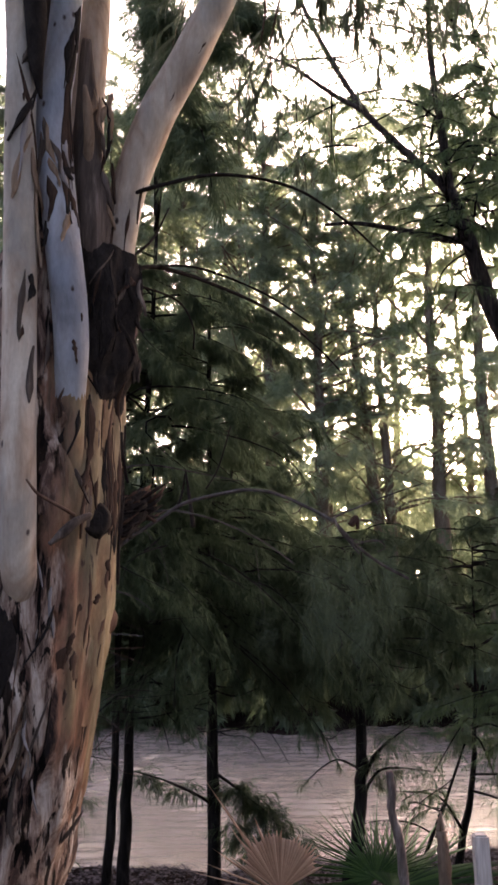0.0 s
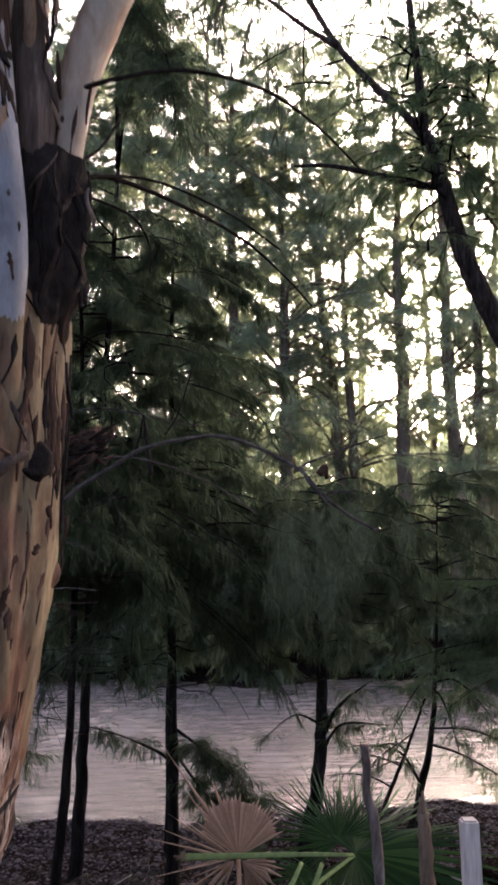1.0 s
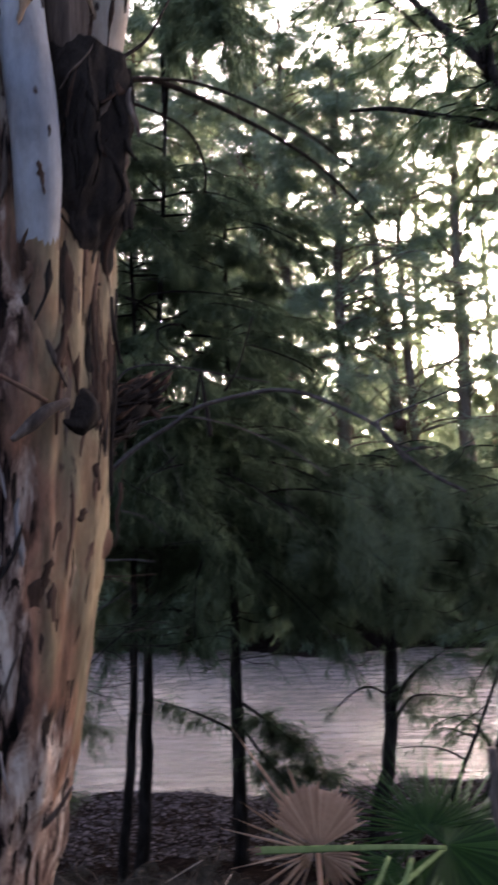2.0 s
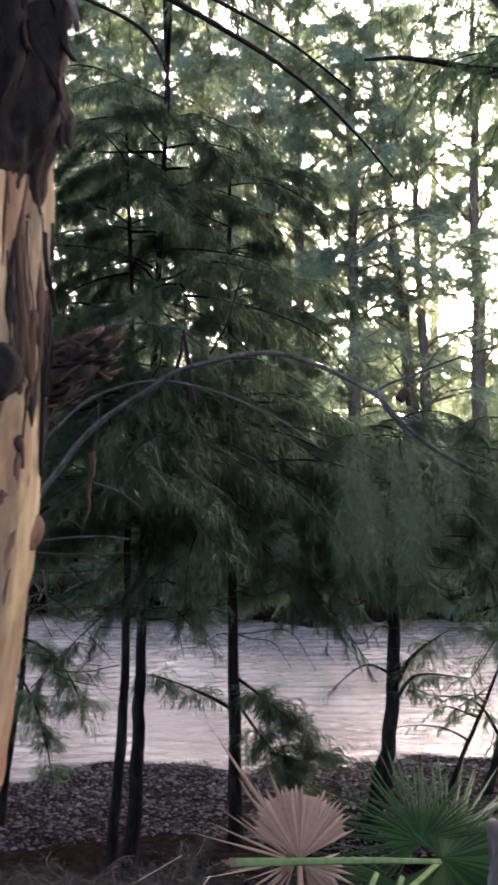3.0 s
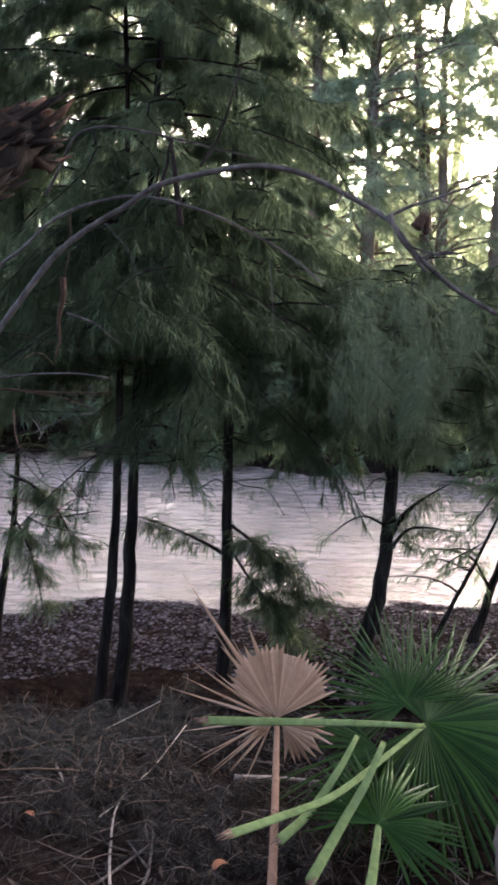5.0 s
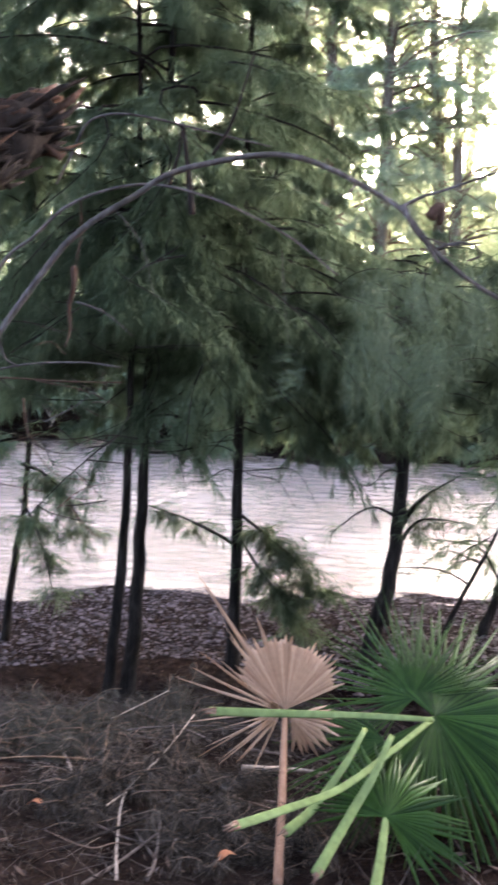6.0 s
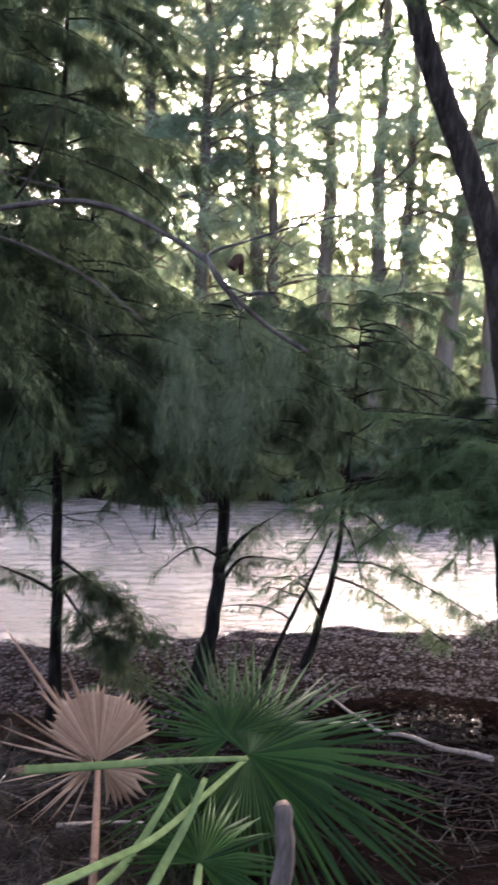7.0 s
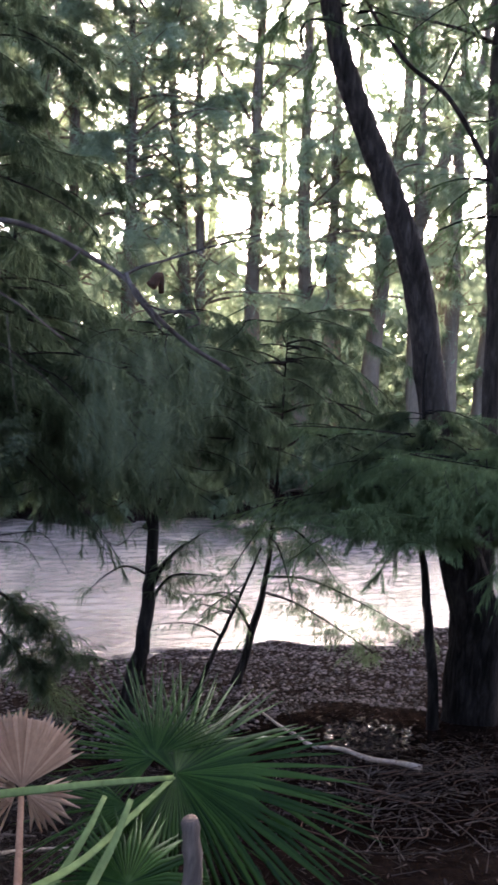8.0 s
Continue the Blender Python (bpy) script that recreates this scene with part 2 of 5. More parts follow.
def litter_material(name, stops, rough=0.6):
    m, t, b = material(name)
    geo = t.nodes.new("ShaderNodeNewGeometry")
    fine = noise_node(t, coords(t, (1, 1, 1)), 60.0, 3)
    c = mix(t, 0.4, ramp(t, geo.outputs["Random Per Island"], stops), ramp(t, fine, [(0.3, (0.5, 0.5, 0.5)), (0.7, (1, 1, 1))]), "MULTIPLY")
    t.links.new(c, b.inputs["Base Color"])
    b.inputs["Roughness"].default_value = rough
    b.inputs["Specular IOR Level"].default_value = 0.03
    return m


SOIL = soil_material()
LITTER = litter_material("fallen_leaves", [(0.0, (0.015, 0.01, 0.008)), (0.7, (0.028, 0.019, 0.015)), (1.0, (0.09, 0.062, 0.046))])
CLODS = litter_material("grey_shore_clods", [(0.0, (0.024, 0.019, 0.018)), (0.5, (0.048, 0.038, 0.037)), (1.0, (0.12, 0.095, 0.094))], 0.7)
TWIGS = litter_material("dry_twigs", [(0.0, (0.02, 0.015, 0.012)), (0.6, (0.04, 0.031, 0.025)), (1.0, (0.14, 0.112, 0.094))], 0.8)

ORANGE_LEAF = litter_material("orange_fallen_leaf", [(0.0, (0.26, 0.1, 0.05)), (1.0, (0.3, 0.13, 0.065))], 0.7)
DRY_GRASS = litter_material("dry_grass_blades", [(0.0, (0.02, 0.016, 0.012)), (0.6, (0.044, 0.035, 0.027)), (1.0, (0.13, 0.105, 0.082))], 0.8)


def water_material(name, size, strength, murk):
    m, t, b = material(name)
    b.inputs["Base Color"].default_value = (*murk, 1)
    b.inputs["Roughness"].default_value = 0.05
    b.inputs["IOR"].default_value = 1.6
    b.inputs["Specular IOR Level"].default_value = 0.46
    long_wave = noise_node(t, coords(t, (0.55, 1.7, 1)), 7.0 * size, 3, 0.5, 0.5)
    small = noise_node(t, coords(t, (0.7, 1.8, 1)), 34.0 * size, 3, 0.5)
    bump(t, b, mix(t, 0.45, long_wave, small), strength, 0.045)
    return m


WATER = water_material("rippled_river_water", 1.0, 0.7, (0.205, 0.158, 0.13))
PUDDLE = water_material("still_puddle_water", 1.6, 0.9, (0.02, 0.016, 0.013))


# ---- mesh helpers ----
def link_mesh(name, verts, faces, mat, parent=None, smooth=False, label=""):
    """One mesh object from an array of places and an array of triangles or quads."""
    verts, faces = np.asarray(verts, np.float32), np.asarray(faces, np.int32)
    me = bpy.data.meshes.new(name)
    n, k = faces.shape
    me.vertices.add(len(verts))
    me.vertices.foreach_set("co", verts.ravel())
    me.loops.add(n * k)
    me.loops.foreach_set("vertex_index", faces.ravel())
    me.polygons.add(n)
    me.polygons.foreach_set("loop_start", np.arange(n, dtype=np.int32) * k)
    if smooth:
        me.polygons.foreach_set("use_smooth", np.ones(n, bool))
    me.update(calc_edges=True)
    me.materials.append(mat)
    ob = new(name, me)
    if parent:
        ob.parent = parent
    if label:
        ob["label"] = label
    return ob


def thing(name, label, category, group="", kind="", at=(0, 0, 0)):
    ob = new(name)
    ob.location = at
    ob.empty_display_size = 0.1
    return tagged(ob, label, category, group, kind)


def unit(v):
    return v / np.maximum(np.linalg.norm(v, axis=-1, keepdims=True), 1e-9)


def smooth_path(points, n):
    """n points on a smooth curve through the given ones."""
    p = np.asarray(points, float)
    p = np.vstack([2 * p[0] - p[1], p, 2 * p[-1] - p[-2]])
    out = []
    for u in np.linspace(0, len(p) - 3 - 1e-6, n):
        i, f = int(u), u - int(u)
        a, b, c, d = p[i : i + 4]
        out.append(0.5 * (2 * b + (c - a) * f + (2 * a - 5 * b + 4 * c - d) * f**2 + (3 * b - a - 3 * c + d) * f**3))
    return np.array(out)


def tube(path, radii, sides=8, rough=0.0, rng=None):
    """A closed tapered tube along a path: places and quads."""
    p = np.asarray(path, float)
    r = np.broadcast_to(np.asarray(radii, float), (len(p),))
    way = unit(np.gradient(p, axis=0))
    ref = np.where(np.abs(way[:, 2:]) > 0.9, [[1.0, 0, 0]], [[0, 0, 1.0]])
    ref = ref[len(ref) // 2][None].repeat(len(p), 0)
    u = unit(np.cross(way, ref))
    v = np.cross(way, u)
    ang = np.arange(sides) * 2 * np.pi / sides
    ring = r[:, None] * np.ones(sides)
    if rough and rng is not None:
        ring = ring * (1 + rough * rng.standard_normal((len(p), sides)) * 0.5 + rough * rng.standard_normal(sides) * 0.5)
    verts = p[:, None] + ring[..., None] * (np.cos(ang)[None, :, None] * u[:, None] + np.sin(ang)[None, :, None] * v[:, None])
    verts = np.vstack([verts.reshape(-1, 3), p[:1], p[-1:]])
    i, j = np.meshgrid(np.arange(len(p) - 1), np.arange(sides), indexing="ij")
    k = (j + 1) % sides
    quads = np.stack([i * sides + j, i * sides + k, (i + 1) * sides + k, (i + 1) * sides + j], -1).reshape(-1, 4)
    a = len(p) * sides
    first, last = [], []
    for s in range(0, sides, 2):
        first.append([a, (s + 2) % sides, (s + 1) % sides, s])
        o = (len(p) - 1) * sides
        last.append([a + 1, o + s, o + (s + 1) % sides, o + (s + 2) % sides])
    return verts, np.vstack([quads, first, last])


def joined(pieces):
    verts, faces, n = [], [], 0
    for v, f in pieces:
        verts.append(v)
        faces.append(np.asarray(f) + n)
        n += len(v)
    return np.vstack(verts), np.vstack(faces)


def needle_mesh(base, way, length, width, rng, sag=0.0, plain=False):
    """Thin blades: each a bent strip of a quad's two halves, tapering to its tip."""
    n = len(base)
    side = unit(np.cross(way, rng.standard_normal((n, 3)))) * (np.broadcast_to(width, (n,)) / 2)[:, None]
    reach = way * np.broadcast_to(length, (n,))[:, None]
    tip = base + reach
    tip[:, 2] -= sag * np.broadcast_to(length, (n,))
    mid = base + reach * 0.55
    if plain:
        return np.stack([base - side, base + side, tip], 1).reshape(-1, 3), np.arange(3 * n).reshape(n, 3)
    v = np.stack([base, mid - side, tip, mid + side], 1).reshape(-1, 3)
    f = np.arange(4 * n).reshape(n, 4)
    return v, f


def strip_mesh(start, end, width, rng, plain=False):
    n = len(start)
    side = unit(np.cross(end - start, rng.standard_normal((n, 3)))) * width / 2
    if plain:
        return np.stack([start - side, start + side, end], 1).reshape(-1, 3), np.arange(3 * n).reshape(n, 3)
    v = np.stack([start - side, start + side, end + side * 0.4, end - side * 0.4], 1).reshape(-1, 3)
    return v, np.arange(4 * n).reshape(n, 4)


# ---- ground and river ----
WATER_Z = -2.6
BANK_Y = [-400, 0, 2.5, 3.5, 4.5, 5.5, 7, 9, 11, 12.5, 13.6, 15, 19, 23, 25.3, 27.5, 34, 60, 400, 1500]
BANK_Z = [0.5, 0.02, 0, -0.13, -0.34, -0.66, -1.3, -2.08, -2.38, -2.51, -2.62, -3.0, -3.7, -3.3, -2.55, -1.7, -0.9, 0, 2, 2]
PUDDLE_AT = (3.62, 9.75, -2.2)


def ground_z(x, y):
    x, y = np.asarray(x, float), np.asarray(y, float)
    along = y - 0.16 * np.clip(x, -12, 12) * np.clip((y - 6) / 6, 0, 1) * np.clip((24 - y) / 6, 0, 1)
    along = along + (0.7 * np.sin(0.55 * x + 1) + 0.4 * np.sin(1.35 * x)) * np.clip((y - 20) / 3, 0, 1) * np.clip((32 - y) / 3, 0, 1)
    z = np.interp(along, BANK_Y, BANK_Z)
    near = np.clip((60 - np.hypot(x, y)) / 50, 0, 1)
    z = z + near * (0.035 * np.sin(1.7 * x + 0.6 * y) * np.cos(1.1 * y - 0.5 * x) + 0.018 * np.sin(4.3 * x - 1.9 * y) + 0.012 * np.sin(7.7 * y + 3.1 * x))
    z = z - 0.28 * np.exp(-((x + 1.42) ** 2 + (y - 9.25) ** 2) / 0.3)
    d = np.hypot((x - PUDDLE_AT[0]) / 0.75, (y - PUDDLE_AT[1]) / 0.6)
    flat = np.clip(1.6 - d, 0, 1) ** 2
    return z * (1 - flat) + (PUDDLE_AT[2] - 0.004 + 0.04 * np.sin(23 * x + 3 * y) * np.sin(15 * y - 5 * x)) * flat


def make_ground():
    def steps(near0, near1, fine, far):
        a = list(np.arange(near0, near1, fine))
        up, down, s = [near1], [near0], fine
        while up[-1] < far:
            s *= 1.25
            up.append(up[-1] + s)
            down.append(down[-1] - s)
        return np.array(down[:0:-1] + a + up)

    xs, ys = steps(-5, 7, 0.09, 900), steps(1.5, 15, 0.09, 900)
    x, y = np.meshgrid(xs, ys, indexing="ij")
    v = np.stack([x, y, ground_z(x, y)], -1).reshape(-1, 3)
    i, j = np.meshgrid(np.arange(len(xs) - 1), np.arange(len(ys) - 1), indexing="ij")
    k = i * len(ys) + j
    f = np.stack([k, k + len(ys), k + len(ys) + 1, k + 1], -1).reshape(-1, 4)
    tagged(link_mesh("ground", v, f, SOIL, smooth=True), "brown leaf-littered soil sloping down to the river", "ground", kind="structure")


make_ground()


def make_water():
    """Short wind ripples, running mostly across the river, on a sheet that is finest where it is nearest."""
    r = np.random.default_rng(7)
    xs = np.concatenate([np.linspace(-90, -9, 30)[:-1], np.arange(-9, 14, 0.115), np.linspace(14, 90, 30)[1:]])
    ys = np.concatenate([np.arange(11.0, 12.2, 0.2), np.arange(12.2, 18, 0.038), np.arange(18, 29.6, 0.075)])
    x, y = np.meshgrid(xs, ys, indexing="ij")
    z = np.zeros_like(x)
    for i in range(40):
        wave = 0.15 * 3.2 ** r.random()
        turn = r.normal(0, 0.42)
        k = 2 * np.pi / wave
        z += 0.055 / k * np.sin(k * (np.cos(turn) * y + np.sin(turn) * x) + r.uniform(0, 6.28)) * (0.75 + 0.5 * np.sin(0.5 * x + 0.35 * y * r.uniform(-1, 1) + i))
    # calmer and rougher patches where the wind touches down
    z *= 0.75 + 0.35 * np.sin(0.8 * x + 1.1 * np.sin(0.5 * y)) * np.sin(0.9 * y + 0.6 * np.sin(0.7 * x))
    z *= np.clip(0.8 + 0.1 * (y - 14), 0.6, 1.8)
    z = z * np.clip((14 - np.abs(x - 2)) / 4, 0, 1) + WATER_Z
    v = np.stack([x, y, z], -1).reshape(-1, 3)
    i, j = np.meshgrid(np.arange(len(xs) - 1), np.arange(len(ys) - 1), indexing="ij")
    k = i * len(ys) + j
    f = np.stack([k, k + len(ys), k + len(ys) + 1, k + 1], -1).reshape(-1, 4)
    tagged(link_mesh("water", v, f, WATER, smooth=True), "rippled river water reflecting the pale pink evening sky", "river", kind="structure")
    r = np.random.default_rng(3)
    ang = np.arange(40) * 2 * np.pi / 40
    rad = 1 + 0.18 * np.sin(3 * ang + 1) + 0.12 * np.sin(5 * ang) + 0.05 * r.standard_normal(40)
    rim = np.stack([PUDDLE_AT[0] + 0.5 * rad * np.cos(ang), PUDDLE_AT[1] + 0.5 * rad * np.sin(ang), np.full(40, PUDDLE_AT[2])], -1)
    quads = [[40, s, s + 1, (s + 2) % 40] for s in range(0, 40, 2)]
    tagged(link_mesh("puddle", np.vstack([rim, [PUDDLE_AT]]), quads, PUDDLE), "small shallow puddle glinting among dark litter", "puddle", kind="structure")


make_water()


# ---- needle-leaved trees ----
def foliage(rng, start, az, length, rise, drop, twigs, per_twig, needle, width, droop, spread=1.0, bare=0.2):
    """Limbs from the given places, with twigs and hanging needles. Returns limb tubes' input, twig strips and needles."""
    n = len(start)
    s = np.linspace(0, 1, 9)
    out = np.stack([np.cos(az), np.sin(az), 0 * az], -1)
    wob = rng.standard_normal((n, 2)) * 0.12
    path = start[:, None] + length[:, None, None] * (out[:, None] * s[None, :, None])
    path[..., 2] += length[:, None] * (rise[:, None] * s - drop[:, None] * s**2)
    cross = np.stack([-np.sin(az), np.cos(az), 0 * az], -1)
    path += (cross[:, None] * (wob[:, :1] * np.sin(s * 3.1) + wob[:, 1:] * np.sin(s * 6.3) * 0.5)[..., None]) * length[:, None, None]
    u = bare + (1 - bare) * rng.random((n, twigs)) ** 0.8
    at = u * 8
    i = np.minimum(at.astype(int), 7)
    rows = np.arange(n)[:, None]
    pos = path[rows, i] + (path[rows, i + 1] - path[rows, i]) * (at - i)[..., None]
    way = unit(path[rows, i + 1] - path[rows, i])
    turn = rng.choice([-1, 1], (n, twigs)) * rng.uniform(0.25, 1.15, (n, twigs)) * spread
    c, sn = np.cos(turn), np.sin(turn)
    tw = np.stack([way[..., 0] * c - way[..., 1] * sn, way[..., 0] * sn + way[..., 1] * c, way[..., 2] + rng.uniform(-0.35, 0.25, (n, twigs))], -1)
    tl = length[:, None] * rng.uniform(0.12, 0.36, (n, twigs)) * (1.15 - 0.6 * u)
    tw = unit(tw) * tl[..., None]
    end = pos + tw
    end[..., 2] -= 0.22 * tl
    w = rng.random((n, twigs, per_twig)) ** 0.8
    base = pos[:, :, None] + (end - pos)[:, :, None] * w[..., None]
    nd = 0.5 * unit(tw)[:, :, None] + 0.42 * rng.standard_normal((n, twigs, per_twig, 3))
    nd[..., 2] -= droop
    nd = unit(nd).reshape(-1, 3)
    ln = needle * rng.uniform(0.5, 1.25, len(nd))
    blades = needle_mesh(base.reshape(-1, 3), nd, ln, width, rng, 0.25, True)
    sticks = strip_mesh(pos.reshape(-1, 3), end.reshape(-1, 3), width * 1.1, rng, True)
    return path, sticks, blades


def limb_tubes(paths, thick, rng, sides=4):
    s = np.linspace(1, 0.15, paths.shape[1])
    return joined([tube(p, np.maximum(t * s, 0.002), sides) for p, t in zip(paths, thick)])


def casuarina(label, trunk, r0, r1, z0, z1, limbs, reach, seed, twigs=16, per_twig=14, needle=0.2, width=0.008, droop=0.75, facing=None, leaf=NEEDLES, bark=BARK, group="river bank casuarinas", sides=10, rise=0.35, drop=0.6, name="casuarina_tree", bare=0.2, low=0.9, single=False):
    """A slender tree: trunk along the given places, thin limbs, and a crown of hanging needles."""
    rng = np.random.default_rng(seed)
    p = smooth_path(trunk, max(14, 4 * len(trunk)))
    p[1:-1, :2] += rng.standard_normal((len(p) - 2, 2)) * r0 * 0.12
    base = p[0].copy()
    base[2] = ground_z(base[0], base[1])
    ob = thing(name, label, "tree", group, at=base)
    k = np.linspace(0, 1, len(p))
    rad = r0 + (r1 - r0) * k
    rad[0] *= 1.35
    rad[1] *= 1.1
    v, f = tube(p - base, rad, sides, 0.08, rng)
    link_mesh("trunk", v, f, bark, ob, True)
    z = z0 + (z1 - z0) * rng.random(limbs) ** low
    start = np.stack([np.interp(z, p[:, 2], p[:, 0]), np.interp(z, p[:, 2], p[:, 1]), z], -1) - base
    az = rng.uniform(0, 2 * np.pi, limbs) if facing is None else radians(facing[0]) + rng.uniform(-1, 1, limbs) * radians(facing[1])
    t = (z - z0) / max(z1 - z0, 0.01)
    length = (reach[0] + (reach[1] - reach[0]) * t) * rng.uniform(0.4, 1.25, limbs)
    path, sticks, blades = foliage(rng, start, az, length, rise * rng.uniform(-0.15, 1.6, limbs), drop * rng.uniform(0.6, 1.3, limbs), twigs, per_twig, needle, width, droop, bare=bare)
    thick = np.minimum((0.007 if single else 0.012) * length + 0.003, r0 * 0.6)
    if single:
        for one, t in zip(path, thick):
            link_mesh("branch", *tube(one, np.maximum(t * np.linspace(1, 0.15, 9), 0.002), 4), bark, ob, True)
    else:
        tagged(link_mesh("branchwork", *limb_tubes(path, thick, rng), bark, ob, True), kind="stuff")
    v, f = joined([sticks, blades])
    tagged(link_mesh("crown", v, f, leaf, ob), kind="stuff")
    return ob, base


MID = dict(twigs=25, per_twig=38, needle=0.14, width=0.009, droop=0.5, single=True)
casuarina("slender dark casuarina trunk with drooping needle crown, one of a pair", [(-1.53, 9.2, -2.6), (-1.44, 9.2, -1.3), (-1.39, 9.2, -0.4), (-1.38, 9.25, 1.1), (-1.4, 9.3, 3.2), (-1.5, 9.3, 5.2)], 0.06, 0.012, 1.35, 5.1, 76, (1.8, 1.3), 11, low=1.35, **MID)
T2, t2_base = casuarina("slender dark casuarina trunk with drooping needle crown, thicker of a pair", [(-1.38, 9.4, -2.65), (-1.3, 9.5, -1.2), (-1.29, 9.5, -0.4), (-1.27, 9.5, 0.9), (-1.15, 9.5, 4), (-1.1, 9.5, 6.3)], 0.075, 0.015, 1.0, 5.4, 90, (2.0, 1.4), 12, low=1.35, **MID)
T3, t3_base = casuarina("slender straight casuarina with dark trunk and full needle crown", [(-0.37, 10, -2.35), (-0.4, 10, -0.6), (-0.46, 10, 1.4), (-0.5, 10, 3.6), (-0.5, 10, 5.0)], 0.07, 0.012, 0.95, 4.9, 88, (2.0, 0.9), 13, low=1.5, **MID)
T4, t4_base = casuarina("dark crooked casuarina trunk leaning on the river shore", [(1.08, 10.5, -2.42), (1.18, 10.5, -1.7), (1.31, 10.5, -0.9), (1.31, 10.5, -0.2), (1.25, 10.5, 0.8), (1.24, 10.5, 1.8), (1.28, 10.55, 1.9)], 0.105, 0.015, 0.6, 2.1, 46, (2.1, 1.0), 14, **MID)
T5, t5_base = casuarina("thin leaning casuarina at the water's edge", [(2.66, 12, -2.5), (2.87, 12, -1.66), (3.01, 12, -0.84), (3.08, 12.05, 0.4), (3.12, 12.1, 2.3)], 0.062, 0.006, 0.6, 2.4, 44, (2.4, 1.4), 15, **MID)
casuarina("thin upright casuarina beside the big leaning trunk", [(4.42, 9.8, -2.35), (4.28, 9.8, -1.2), (4.14, 9.8, -0.3), (4.04, 9.8, 0.6), (4.0, 9.8, 1.9)], 0.065, 0.01, 0.4, 1.3, 26, (1.4, 0.9), 16, **MID)
TS, ts_base = casuarina("small thin casuarina sapling near the shore", [(-2.99, 10.5, -2.45), (-2.86, 10.5, -1.4), (-2.76, 10.5, -0.6), (-2.7, 10.5, 1.5), (-2.7, 10.5, 5.4)], 0.05, 0.012, 1.35, 5.3, 50, (1.9, 0.9), 17, **MID)
casuarina("casuarina with a dense dark needle crown", [(-3.9, 8.6, -2.0), (-3.8, 8.6, 0.5), (-3.9, 8.6, 6.5)], 0.07, 0.02, 1.4, 7.0, 70, (2.1, 1.0), 18, **MID)
casuarina("casuarina with a dense dark needle crown", [(1.47, 12.2, -2.5), (1.5, 12.2, 0.2), (1.6, 12.2, 2.2)], 0.05, 0.008, 0.6, 2.3, 42, (1.9, 1.1), 19, **MID)
casuarina("casuarina with a dense dark needle crown", [(-0.48, 11.6, -2.5), (-0.5, 11.6, 0.2), (-0.2, 11.6, 3.6)], 0.05, 0.02, 0.8, 3.3, 46, (1.9, 1.0), 20, **MID)
casuarina("casuarina with a dense dark needle crown", [(8.6, 11.6, -2.4), (8.6, 11.6, 0.4), (8.7, 11.6, 2.1)], 0.06, 0.01, 0.1, 2.2, 36, (1.9, 1.1), 21, **MID)


def low_branch(parent, base, points, thick, seed, twigs, per_twig, needle=0.16, width=0.008, label=""):
    """A bare lower branch with hanging sprays near its end."""
    rng = np.random.default_rng(seed)
    p = smooth_path(points, 12) - base
    v, f = tube(p, np.linspace(thick, 0.004, 12), 6, 0.08, rng)
    limb = link_mesh("branch", v, f, BARK, parent, True, label)
    n = twigs
    i = rng.integers(3, 11, n)
    pos = p[i] + (p[i + 1 - (i == 11)] - p[i]) * rng.random((n, 1))
    tw = unit(rng.standard_normal((n, 3)) * (0.7, 0.6, 0.22) + (0, 0, -0.14)) * rng.uniform(0.1, 0.4, (n, 1))
    end = pos + tw
    w = rng.random((n, per_twig))
    b = (pos[:, None] + tw[:, None] * w[..., None]).reshape(-1, 3)
    d = unit(0.5 * unit(tw)[:, None] + 0.4 * rng.standard_normal((n, per_twig, 3)) + (0, 0, -0.5)).reshape(-1, 3)
    v, f = joined([strip_mesh(pos, end, width, rng), needle_mesh(b, d, needle * rng.uniform(0.5, 1.2, len(b)), width, rng, 0.2)])
    tagged(link_mesh("spray", v, f, NEEDLES, limb), kind="stuff")


low_branch(TS, ts_base, [(-2.8, 10.5, -0.3), (-2.5, 10.3, -0.35), (-2.15, 10.1, -0.6), (-1.95, 10.0, -0.95)], 0.02, 51, 60, 30)
low_branch(TS, ts_base, [(-2.82, 10.5, -0.7), (-2.6, 10.2, -0.8), (-2.35, 9.9, -1.1), (-2.2, 9.7, -1.5)], 0.018, 52, 50, 30)
low_branch(TS, ts_base, [(-2.8, 10.5, 0.0), (-3.1, 10.2, -0.1), (-3.3, 9.9, -0.5), (-3.4, 9.7, -1.0)], 0.018, 53, 50, 30)
low_branch(T3, t3_base, [(-0.41, 10, -0.9), (-0.6, 9.95, -0.78), (-0.95, 9.9, -0.62), (-1.35, 9.85, -0.5)], 0.022, 31, 26, 22)
low_branch(T3, t3_base, [(-0.4, 10, -0.55), (-0.15, 9.9, -0.7), (0.2, 9.8, -0.95), (0.55, 9.7, -1.3)], 0.02, 32, 80, 36)
low_branch(T3, t3_base, [(-0.38, 10, -0.8), (-0.15, 9.8, -1.05), (0.1, 9.6, -1.3), (0.32, 9.5, -1.6)], 0.018, 33, 60, 36)
low_branch(T2, t2_base, [(-1.12, 9.5, 5.6), (-0.9, 8.4, 5.9), (-0.5, 7.3, 5.7), (-0.33, 6.7, 4.8)], 0.03, 42, 110, 60, 0.14, 0.01)
low_branch(T2, t2_base, [(-1.12, 9.5, 6.2), (-0.9, 8.6, 6.7), (-0.55, 7.4, 6.7), (-0.3, 6.9, 6.2)], 0.03, 43, 110, 60, 0.14, 0.01)
